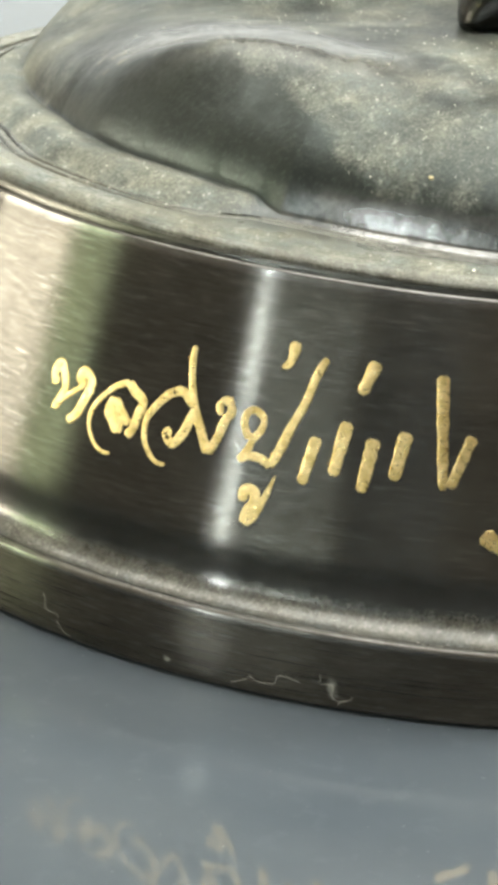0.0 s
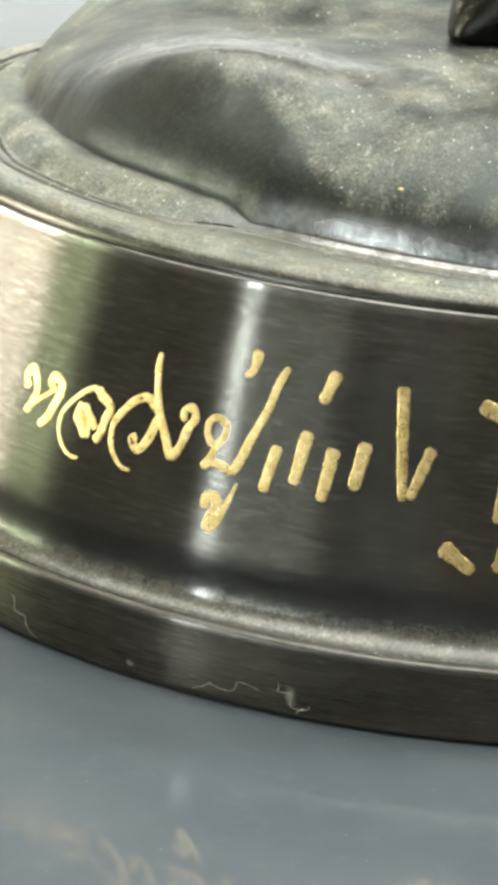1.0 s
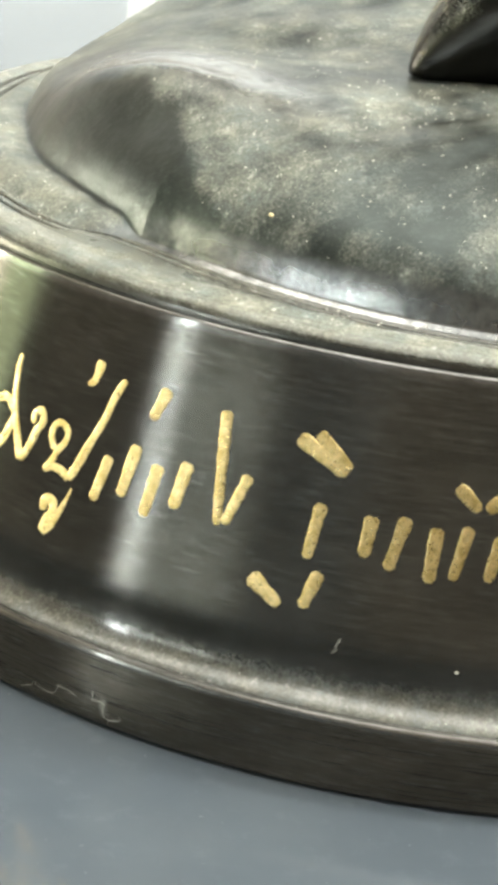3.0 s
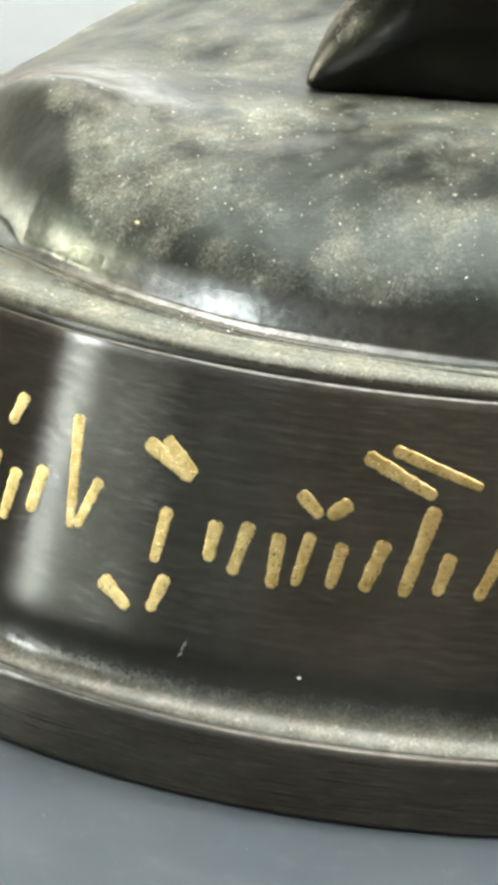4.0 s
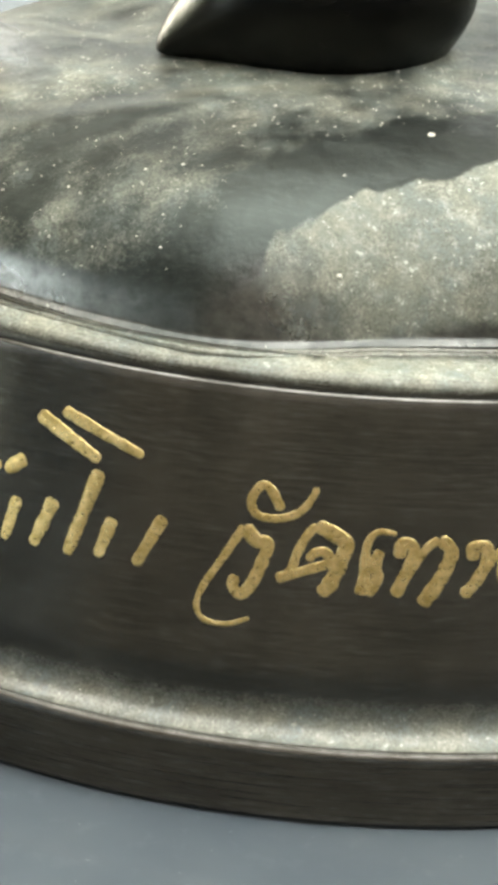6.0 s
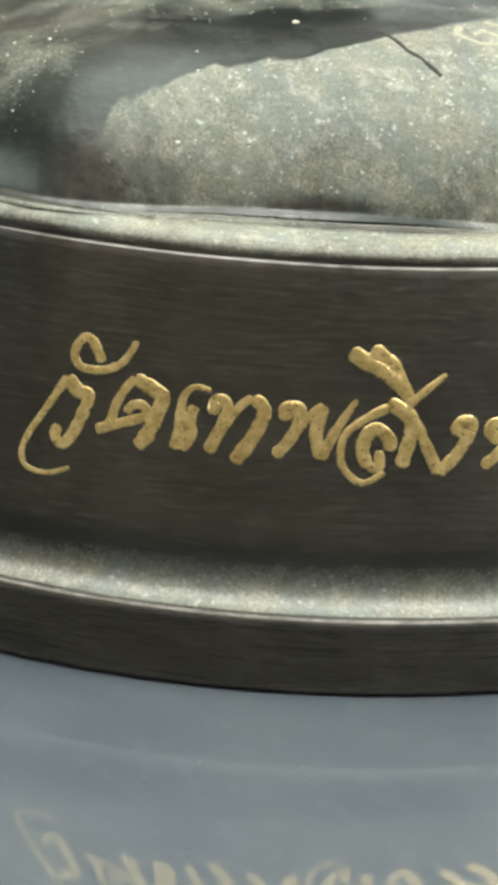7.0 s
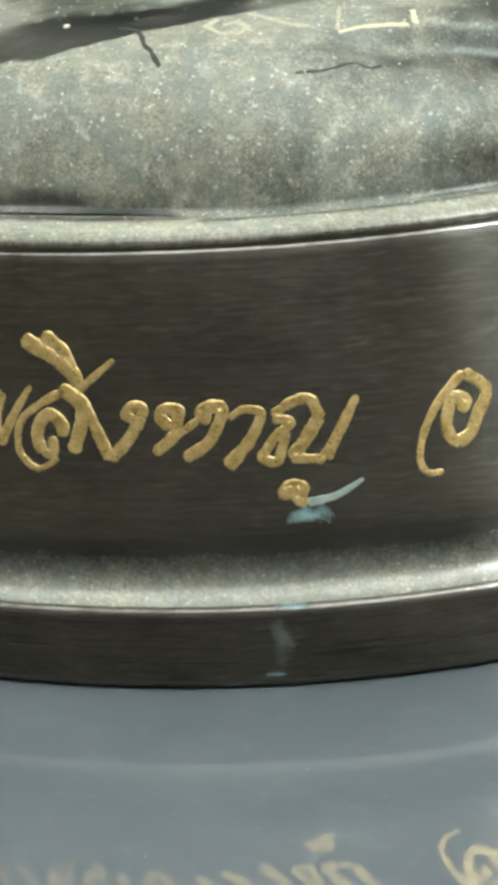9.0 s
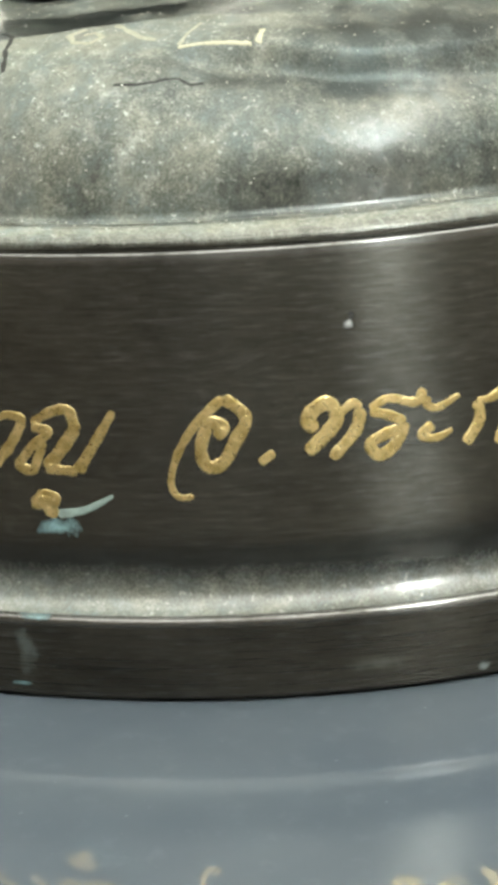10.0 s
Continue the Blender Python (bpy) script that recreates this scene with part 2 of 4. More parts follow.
M_TARNISH = plain("tarnished_inlay", (0.27, 0.34, 0.30), 0.5, 0.3, 0.3, 1500, 0.3, 0.00004)
M_TABLE, _n, _l, _b = material("table_lacquer")
_vec = _n.new("ShaderNodeTexCoord").outputs["Object"]
_cloud, _mid, _dot = noise_tex(_n, _l, _vec, 45, 4), noise_tex(_n, _l, _vec, 420, 5), noise_tex(_n, _l, _vec, 1500, 2)
_col = mixed(_n, _l, ramp(_n, _l, _cloud, 0.35, 0.65), (0.078, 0.094, 0.110), (0.096, 0.112, 0.126))
_col = mixed(_n, _l, ramp(_n, _l, _mid, 0.55, 0.75, 0, 0.2), _col, (0.15, 0.17, 0.18))
_l.new(mixed(_n, _l, ramp(_n, _l, _dot, 0.72, 0.80, 0, 0.5), _col, (0.28, 0.30, 0.30)), _b.inputs["Base Color"])
_l.new(ramp(_n, _l, _mid, 0.35, 0.7, 0.004, 0.02), _b.inputs["Roughness"])
_b.inputs["IOR"].default_value = 1.7
_bp = node(_n, "Bump", Strength=0.14, Distance=0.00006)
_l.new(_mid, _bp.inputs["Height"])
_l.new(_bp.outputs[0], _b.inputs["Normal"])
M_WALL = plain("wall_paint", (0.45, 0.42, 0.38), 0.8, 0.0, 0.06, 3)
M_BROWN = plain("brown_panelling", (0.34, 0.30, 0.25), 0.6, 0.0, 0.2, 4)
M_CEIL = plain("ceiling_paint", (0.62, 0.61, 0.58), 0.9, 0.0, 0.04, 3)
M_FLOOR = plain("floor_tile", (0.26, 0.22, 0.18), 0.4, 0.0, 0.15, 5)
M_WOOD = plain("dark_wood", (0.14, 0.09, 0.055), 0.5, 0.0, 0.25, 30)
M_WHITE = plain("white_enamel", (0.8, 0.8, 0.78), 0.35, 0.0, 0.03, 20)
M_SPECK = plain("pale_grit", (0.62, 0.6, 0.52), 0.7, 0.0, 0.3, 4000)
M_TRACE = plain("dried_paint", (0.56, 0.52, 0.36), 0.6, 0.0, 0.2, 2500)
M_SMEAR = plain("rubbed_paint", (0.36, 0.345, 0.26), 0.7, 0.0, 0.3, 2500)
M_GAP = plain("dark_gap", (0.022, 0.021, 0.018), 0.8, 0.0, 0.3, 2500)
M_WAX = plain("yellow_wax", (0.78, 0.66, 0.36), 0.45, 0.0, 0.1, 2000)


def glow(name, a, b, scale, strength):
    m, n, l, bs = material(name)
    vec = n.new("ShaderNodeTexCoord").outputs["Object"]
    col = mixed(n, l, ramp(n, l, noise_tex(n, l, vec, scale, 5), 0.35, 0.65), a, b)
    l.new(col, bs.inputs["Base Color"])
    l.new(col, bs.inputs["Emission Color"])
    bs.inputs["Emission Strength"].default_value = strength
    return m


M_GARDEN = glow("garden_backdrop", (0.10, 0.16, 0.05), (0.45, 0.55, 0.25), 1.2, 1.1)
M_TUBE = glow("lit_tube", (1.0, 0.98, 0.94), (1.0, 0.98, 0.94), 1.0, 2.0)
M_GLASS, _n, _l, _b = material("window_glass")
_b.inputs["Transmission Weight"].default_value, _b.inputs["Roughness"].default_value, _b.inputs["Base Color"].default_value = 1.0, 0.0, (0.97, 0.98, 0.98, 1)


# ---------------------------------------------------------------- mesh tools
def link(name, bm, mat, parent=None, label="", smooth=True):
    me = bpy.data.meshes.new(name)
    bmesh.ops.recalc_face_normals(bm, faces=bm.faces)
    bm.to_mesh(me)
    bm.free()
    me.materials.append(mat)
    if smooth:
        me.shade_smooth()
    ob = new(name, me)
    ob.parent = parent
    if label:
        ob["label"] = label
    return ob


part = link


def lathe(name, profile, mat, parent, label="", n=420, wave=0.0, share=None, shift=None):
    """A closed ring from (offset, height, dust, polish) rows swept round the pedestal's plan."""
    verts, faces, dust, shine = [], [], [], []
    k = len(profile)
    for i in range(n):
        th = 2 * math.pi * i / n
        for o, z, d, *gloss in profile:
            w = wave * noise.noise(Vector((math.cos(th) * 4, math.sin(th) * 4, z * 9 + o * 30)))
            if shift:
                o, z, d = shift(math.degrees(th), o, z, d)
            verts.append(plan(th, o + w, z + w * 0.5))
            dust.append(d * (share(math.degrees(th)) if share else 1.0))
            shine.append(gloss[0] if gloss else 0.0)
    for i in range(n):
        a, b = i * k, ((i + 1) % n) * k
        for j in range(k):
            q = (j + 1) % k
            faces.append((a + j, b + j, b + q, a + q))
    me = bpy.data.meshes.new(name)
    me.from_pydata(verts, [], faces)
    me.attributes.new("dust", "FLOAT", "POINT").data.foreach_set("value", dust)
    me.attributes.new("polish_glint", "FLOAT", "POINT").data.foreach_set("value", shine)
    me.materials.append(mat)
    me.shade_smooth()
    ob = new(name, me)
    ob.parent = parent
    if label:
        ob["label"] = label
    return ob


def box(x0, y0, z0, x1, y1, z1, bev=0.0):
    bm = bmesh.new()
    bmesh.ops.create_cube(bm, size=1)
    for v in bm.verts:
        v.co = Vector(((x0 + x1) / 2 + v.co.x * (x1 - x0), (y0 + y1) / 2 + v.co.y * (y1 - y0), (z0 + z1) / 2 + v.co.z * (z1 - z0)))
    if bev:
        bmesh.ops.bevel(bm, geom=bm.edges[:], offset=bev, segments=3, affect="EDGES", profile=0.5)
    return bm


def wall(name, axis, at, lo, hi, hole=None):
    """A wall 0.12 thick, square to the axis, at that place, with an opening (a0, z0, a1, z1) through it."""
    bm = bmesh.new()
    cells = [(lo, -0.80, hi, 1.95)]
    if hole:
        a0, z0, a1, z1 = hole
        cells = [(lo, -0.80, a0, 1.95), (a1, -0.80, hi, 1.95), (a0, -0.80, a1, z0), (a0, z1, a1, 1.95)]
    for a0, z0, a1, z1 in cells:
        b = box(at, a0, z0, at + 0.12, a1, z1) if axis == "x" else box(a0, at, z0, a1, at + 0.12, z1)
        me = bpy.data.meshes.new("cell")
        b.to_mesh(me)
        b.free()
        bm.from_mesh(me)
        bpy.data.meshes.remove(me)
    return tagged(link(name, bm, M_BROWN if name == "wall_south" else M_WALL, smooth=False), "plain painted wall of the room", "wall", kind="structure")


# ---------------------------------------------------------------- the room
tagged(link("floor", box(-3.1, -3.1, -0.80, 3.1, 3.1, -0.75), M_FLOOR, smooth=False), "brown tiled floor of the room", "floor", kind="structure")
tagged(link("ceiling", box(-3.1, -3.1, 1.951, 3.1, 3.1, 2.05), M_CEIL, smooth=False), "plain off-white ceiling", "ceiling", kind="structure")
wall("wall_south", "y", -3.12, -3.0, 3.0, (-2.9, -0.3, -1.5, 1.0))
wall("wall_north", "y", 3.0, -3.0, 3.0, (-1.7, 0.3, 2.2, 1.7))
wall("wall_west", "x", -3.12, -3.12, 3.12, (0.2, -0.6, 2.4, 1.4))
wall("wall_east", "x", 3.0, -3.12, 3.12)


def window(name, axis, at, hole):
    a0, z0, a1, z1 = hole
    root = tagged(new(name), "white framed window with clear panes", "window", kind="structure")

    def bar(nm, p0, q0, p1, q1, mat, t0=0.03, t1=0.09):
        b = box(at + t0, p0, q0, at + t1, p1, q1) if axis == "x" else box(p0, at + t0, q0, p1, at + t1, q1)
        return part(nm, b, mat, root, smooth=False)
    am = (a0 + a1) / 2
    for p in ((a0 + 0.002, z0 + 0.05, a0 + 0.05, z1 - 0.05), (a1 - 0.05, z0 + 0.05, a1 - 0.002, z1 - 0.05), (am - 0.025, z0 + 0.05, am + 0.025, z1 - 0.05),
              (a0 + 0.002, z0 + 0.002, a1 - 0.002, z0 + 0.05), (a0 + 0.002, z1 - 0.05, a1 - 0.002, z1 - 0.002)):
        bar("window_frame", *p, M_WHITE)
    for p in ((a0 + 0.05, z0 + 0.05, am - 0.025, z1 - 0.05), (am + 0.025, z0 + 0.05, a1 - 0.05, z1 - 0.05)):
        bar("pane", *p, M_GLASS, 0.057, 0.062).visible_shadow = False


window("window_1", "x", -3.12, (0.2, -0.6, 2.4, 1.4))
window("window_2", "y", 3.0, (-1.7, 0.3, 2.2, 1.7))
# unseen window, added to brighten what the drum reflects from the south-west
window("window_added", "y", -3.12, (-2.9, -0.3, -1.5, 1.0))
tagged(link("backdrop", box(-7.2, -6, -0.9, -7.1, 9, 2.2), M_GARDEN, smooth=False), "green garden foliage far outside the window", "backdrop", kind="structure")
# unseen wall, added so the rear window's reflection turns grey instead of blue
tagged(link("backdrop", box(-9, 7.0, -0.9, 9, 7.2, 3.2), M_WALL, smooth=False), "plain pale wall added outside to keep blue sky out of reflections", "backdrop", kind="structure")
tagged(link("ground", box(-60, -60, -0.95, 60, 60, -0.85), M_FLOOR, smooth=False), "bare ground outside the room", "ground", kind="structure")


def tube_lamp(place, width, tall):
    root = tagged(new("tube_lamp"), "white fluorescent lamp on a floor stand" if width > tall or tall < 0.3 else "white upright fluorescent tube lamp on a floor stand", "lamp", group="room lamps")
    root.matrix_world = upright(place)
    part("housing", box(-width / 2 - 0.02, -tall / 2 - 0.03, 0.012, width / 2 + 0.02, tall / 2 + 0.03, 0.06, 0.006), M_WHITE, root, smooth=False)
    part("diffuser", box(-width / 2, -tall / 2, 0.004, width / 2, tall / 2, 0.011), M_TUBE, root, smooth=False)
    down = place.z + 0.75
    part("pole", box(-0.012, -down + 0.02, 0.026, 0.012, -tall / 2 - 0.03, 0.05), M_WHITE, root, smooth=False)
    part("base", box(-0.14, -down, -0.18, 0.14, -down + 0.02, 0.10, 0.004), M_WHITE, root)


tube_lamp(LAMP_A, 0.018, 0.6)
tube_lamp(LAMP_B, 0.2, 0.24)
tube_lamp(LAMP_C, 0.62, 0.10)
tube_lamp(LAMP_D, 0.40, 0.10)
# unseen panel added to carry the soft fill from above
panel = tagged(new("soft_fill_panel"), "wide flat white panel added under the ceiling as soft fill light", "lamp", group="room lamps")
part("frame", box(-1.05, -1.55, 1.90, 1.65, 1.15, 1.95, 0.004), M_WHITE, panel)
part("diffuser", box(-1.0, -1.5, 1.893, 1.6, 1.1, 1.899), M_TUBE, panel, smooth=False)

table = tagged(new("table"), "grey-blue glossy lacquered table under the pedestal", "table")
part("tabletop", box(-0.6, -0.5, -0.03, 0.6, 0.9, 0.0, 0.003), M_TABLE, table, smooth=False)
for lx in (-0.55, 0.55):
    for ly in (-0.45, 0.85):
        part("leg", box(lx - 0.025, ly - 0.025, -0.75, lx + 0.025, ly + 0.025, -0.031, 0.003), M_WOOD, table, smooth=False)

# ---------------------------------------------------------------- pedestal
pedestal = tagged(new("pedestal"), "dark bronze oval pedestal with gold engraved inscription", "pedestal")


def arc(cx, cz, r, a0, a1, n, d, gloss=0.0):
    return [(cx + r * math.cos(radians(a0 + (a1 - a0) * i / n)), cz + r * math.sin(radians(a0 + (a1 - a0) * i / n)), d, gloss) for i in range(n + 1)]


RO = R_FOOT - 1
lathe("foot", [(-0.25, 0.001, 0), (RO - 0.010, 0.001, 0), (RO - 0.002, 0.006, 0.12), (RO, 0.014, 0.06), (RO, 0.05, 0.0), (RO, Z_FOOT - 0.012, 0.0)]
      + arc(RO - 0.008, Z_FOOT - 0.008, 0.008, 0, 80, 6, 0.05, 0.4) + [(RO - 0.020, Z_FOOT - 0.001, 0.3), (-0.25, Z_FOOT - 0.004, 0)], M_FOOT, pedestal, "dark bronze foot of the pedestal", wave=0.0010)
F1 = RO - 0.005
scotia = [(-0.0245 + 0.0315 * math.cos(radians(270 - 70 * i / 8)), Z_FOOT + 0.0305 + 0.0315 * math.sin(radians(270 - 70 * i / 8)), d, 0.3)
          for i, d in enumerate((0.6, 0.85, 0.95, 0.97, 0.95, 0.92, 0.86, 0.80, 0.74))]
scotia += [(-0.0545, 0.130, 0.60, 0.25), (-0.0525, 0.142, 0.42, 0.12), (-0.0492, 0.154, 0.28), (-0.0470, 0.166, 0.18), (LEAN * 0.18, 0.180, 0.12)]


def front_heavy(deg):
    """Dust lies thicker along the front than round the ends."""
    deg = (deg + 180) % 360 - 180
    return 0.45 + 0.58 * math.exp(-((deg + 58) / 46) ** 2)


drum = lathe("drum", [(-0.3, Z_FOOT - 0.001, 0), (F1, Z_FOOT - 0.001, 0.5)] + scotia + [(LEAN * z, z, d) for z, d in ((0.20, 0.06), (0.23, 0.02), (0.28, 0.0), (0.34, 0.0), (0.42, 0.0), (Z_DRUM - 0.012, 0.0))]
             + arc(LEAN * Z_DRUM - 0.0045, Z_DRUM - 0.0045, 0.0045, 10, 90, 6, 0.0, 0.42) + [(LEAN * Z_DRUM - 0.009, Z_DRUM, 0.1), (LEAN * Z_DRUM - 0.3, Z_DRUM, 0)], M_DRUM, pedestal, "brushed dark drum with engraved gold writing", wave=0.0003, share=front_heavy)
ro = LEAN * Z_DRUM
HEM_DEG = [-180, -170, -160, -152, -147, -143, -138, -130, -120, -112, -105, -98, -90, -86, -81, -76, -71, -66, -60, -54, -49, -40, -30, -5, 30, 90, 150, 180]
HEM_R = [0.765, 0.785, 0.782, 0.780, 0.772, 0.742, 0.738, 0.750, 0.767, 0.782, 0.787, 0.793, 0.805, 0.797, 0.776, 0.754, 0.746, 0.745, 0.748, 0.764, 0.79, 0.803, 0.803, 0.80, 0.79, 0.76, 0.78, 0.765]
grooves = []
for k in range(36):
    dip = max(0.0, math.sin(k * 0.85)) ** 2
    grooves.append((ro - 0.080 - 0.0022 * k, Z_DRUM + 0.0215 - 0.0002 * k - 0.0135 * dip, 0.72 - 1.1 * dip, 0.1))


def follow_hem(deg, o, z, d):
    """Chisel grooves run just outside the hem of the robe, deeper here and shallower there."""
    if not ro - 0.16 < o < ro - 0.0795:
        return o, z, d
    deg = (deg + 180) % 360 - 180
    keep = 0.62 + 0.55 * noise.noise(Vector((deg * 0.045, o * 22, 3)))
    full = Z_DRUM + 0.0215
    gap = math.exp(-((deg + 66) / 14) ** 4)                     # brown slot under the flap's raised hem; dropped dust puts in its shade
    bare = math.exp(-((deg + 114) / 15) ** 4)                   # rubbed clean along the grooves
    z, d = z - 0.005 * gap, d * (1 - 0.9 * gap - 0.75 * bare)
    return o + float(np.interp(deg, HEM_DEG, HEM_R)) - 0.764 + 0.0174 * math.sin(radians(deg)) ** 2, full - (full - z) * keep, 0.72 - (0.72 - d) * min(1.0, keep * 1.2)


lathe("rim", [(ro - 0.5, Z_DRUM - 0.02, 0), (ro - 0.012, Z_DRUM - 0.02, 0), (ro - 0.0062, Z_DRUM - 0.003, 0.0), (ro - 0.0058, Z_DRUM + 0.001, 0.15), (ro - 0.0062, Z_DRUM + 0.006, 0.32), (ro - 0.0092, Z_DRUM + 0.0115, 0.5), (ro - 0.014, Z_DRUM + 0.0165, 0.66), (ro - 0.022, Z_DRUM + 0.0195, 0.86, 0.1), (ro - 0.034, Z_DRUM + 0.0215, 0.95, 0.2), (ro - 0.055, Z_DRUM + 0.0216, 0.88, 0.1)]
      + grooves + [(ro - 0.20, Z_DRUM + 0.0115, 0.2), (ro - 0.5, Z_DRUM + 0.004, 0)],
      M_RIM, pedestal, "dusty rounded rim under the robe", n=900, wave=0.0018, share=lambda deg: 0.6 + 0.47 * front_heavy(deg), shift=follow_hem)

# ---------------------------------------------------------------- engraved writing
def stroke(bm, pts, w0, w1, ridged):
    """A raised stroke along (degrees, height) points on the drum, from w0 to w1 metres wide, with the graver's fine ticks."""
    dense = []
    P = [pts[0]] + list(pts) + [pts[-1]]
    for a, b, c, d in zip(P, P[1:], P[2:], P[3:]):
        for i in range(14):
            t = i / 14
            dense.append([0.5 * (2 * b[k] + (c[k] - a[k]) * t + (2 * a[k] - 5 * b[k] + 4 * c[k] - d[k]) * t * t + (3 * b[k] - a[k] - 3 * c[k] + d[k]) * t ** 3) for k in (0, 1)])
    dense.append(list(pts[-1]))
    at = [on_drum(*q) for q in dense]
    total = sum((b[0] - a[0]).length for a, b in zip(at, at[1:]))
    n = max(6, int(total / 0.00009))
    run, k, prev, out = 0.0, 0, None, []
    acc = [0.0]
    for a, b in zip(at, at[1:]):
        acc.append(acc[-1] + (b[0] - a[0]).length)
    for i in range(n + 1):
        s = total * i / n
        while k < len(acc) - 2 and acc[k + 1] < s:
            k += 1
        f = (s - acc[k]) / max(1e-9, acc[k + 1] - acc[k])
        p = at[k][0].lerp(at[k + 1][0], f)
        out.append((p, at[k][1].lerp(at[k + 1][1], f).normalized(), s))
    for i, (p, nrm, s) in enumerate(out):
        tan = (out[min(i + 1, n)][0] - out[max(i - 1, 0)][0]).normalized()
        side = nrm.cross(tan).normalized()
        f = s / total
        end = min(1.0, min(s, total - s) / (0.35 * w0) + 0.25) ** 0.5
        w = (w0 + (w1 - w0) * f) * end * 0.5 * (1 + 0.16 * noise.noise(p * 1500) + 0.10 * noise.noise(p * 4000))
        h = 0.000065 * (0.60 + 0.40 * math.cos(2 * math.pi * s / 0.00027)) if ridged else 0.000024 * (0.9 + 0.8 * noise.noise(p * 2500)) + 0.000007 * math.cos(2 * math.pi * s / 0.00024)
        row = [bm.verts.new(p + side * w * u + nrm * hh) for u, hh in ((-1, -0.00004), (-0.96, 0.000012), (-0.74, h * 1.25), (0.05, h * 0.35), (0.76, h * 1.25), (0.96, 0.000012), (1, -0.00004))]
        if prev:
            for a, b, c, d in zip(prev, prev[1:], row[1:], row):
                bm.faces.new((a, b, c, d))
        prev = row


GLYPHS = {}
GLYPHS['wo'] = [(12, 5, [(14, 20), (8, 14), (2, 8), (0, 4), (2, 1), (8, 0), (14, 1)]), (19, 14, [(14, 20), (17, 17), (20, 16), (18, 12), (15, 8), (12, 6), (10, 8), (11, 10)])]
GLYPHS['mai_han'] = [(13, 9, [(9, 5), (6, 18), (3, 20), (0, 11), (2, 2), (9, 0), (15, 4), (19, 13), (20, 18)])]
GLYPHS['do'] = [(12, 12, [(0, 5), (4, 7), (6, 12), (9, 17), (12, 20)]), (20, 20, [(12, 20), (17, 17), (20, 14), (18, 9), (15, 3), (12, 0)]), (14, 12, [(0, 5), (8, 7), (15, 9), (14, 12), (11, 12), (9, 10)])]
GLYPHS['e'] = [(6, 17, [(20, 19), (11, 20), (5, 17), (3, 11), (2, 5), (0, 0)]), (14, 17, [(11, 14), (8, 9), (9, 5), (3, 0)])]
GLYPHS['tho'] = [(16, 16, [(2, 15), (3, 19), (6, 19), (7, 16), (4, 10), (0, 3)]), (9, 11, [(4, 8), (11, 17), (16, 20)]), (18, 20, [(16, 20), (20, 16), (16, 8), (9, 0)])]
GLYPHS['pho'] = [(18, 16, [(3, 13), (3, 17), (6, 17), (6, 12), (3, 5), (0, 1)]), (10, 11, [(3, 5), (9, 15), (12, 18)]), (16, 18, [(12, 18), (10, 9), (11, 0)]), (17, 8, [(11, 0), (15, 10), (20, 20)])]
GLYPHS['so'] = [(12, 8, [(9, 14), (5, 12), (1, 9), (0, 5), (1, 2), (4, 0), (8, 2)]), (18, 18, [(5, 3), (4, 6), (5, 9), (7, 10), (9, 8), (9, 6)]), (14, 14, [(5, 3), (7, 3), (7, 6)]), (20, 20, [(9, 15), (13, 12), (13, 9), (12, 6), (11, 3)]), (13, 7, [(12, 14), (16, 17), (20, 20)])]
GLYPHS['i'] = [(22, 16, [(0, 19), (5, 15), (13, 9), (20, 0)]), (20, 14, [(7, 20), (14, 14), (17, 7), (20, 1)])]
GLYPHS['ngo'] = [(15, 17, [(0, 20), (4, 10), (8, 0)]), (17, 15, [(8, 0), (15, 8), (20, 18), (17, 20), (14, 17), (17, 15)])]
GLYPHS['ho'] = [(18, 15, [(5, 12), (2, 16), (3, 19), (7, 19), (7, 16), (6, 9), (0, 2)]), (9, 11, [(4, 6), (13, 15)]), (18, 16, [(17, 15), (14, 17), (16, 20), (20, 20), (20, 16), (16, 6), (9, 0)])]
GLYPHS['a'] = [(8, 20, [(1, 17), (8, 20), (17, 20), (20, 18), (13, 9), (0, 0)])]
GLYPHS['yo'] = [(12, 16, [(2, 14), (6, 18), (10, 19), (12, 13)]), (18, 18, [(12, 14), (9, 7), (6, 1)]), (12, 14, [(2, 13), (6, 12), (3, 8), (1, 4), (0, 1), (3, 0), (4, 4), (5, 9)]), (12, 14, [(6, 1), (13, 1)]), (18, 11, [(13, 1), (16, 9), (20, 20)])]
GLYPHS['u'] = [(17, 15, [(3, 10), (0, 7), (2, 14), (5, 12), (3, 4), (6, 0)]), (12, 6, [(6, 0), (13, 6), (20, 20)])]
GLYPHS['o'] = [(13, 8, [(14, 20), (7, 15), (2, 9), (0, 3), (2, 0), (6, 0)]), (17, 17, [(14, 20), (20, 16), (17, 11), (14, 7), (10, 6), (8, 9), (9, 13), (11, 15), (14, 14), (12, 12)])]
GLYPHS['dot'] = [(12, 12, [(0, 0), (20, 20)])]
GLYPHS['to'] = [(20, 18, [(3, 10), (0, 14), (3, 18), (8, 20), (11, 15), (8, 10), (0, 2)]), (10, 12, [(11, 15), (17, 20), (20, 18)]), (17, 15, [(20, 18), (18, 10), (9, 0)])]
GLYPHS['ro'] = [(10, 13, [(0, 14), (7, 17), (17, 16), (20, 20)]), (12, 14, [(0, 13), (7, 12), (13, 10)]), (16, 15, [(13, 10), (10, 4), (4, 0), (0, 3), (5, 6), (11, 8)])]
GLYPHS['a_short'] = [(12, 7, [(3, 19), (3, 15), (9, 14), (20, 20)]), (14, 7, [(6, 6), (0, 1), (8, 0), (16, 4)])]
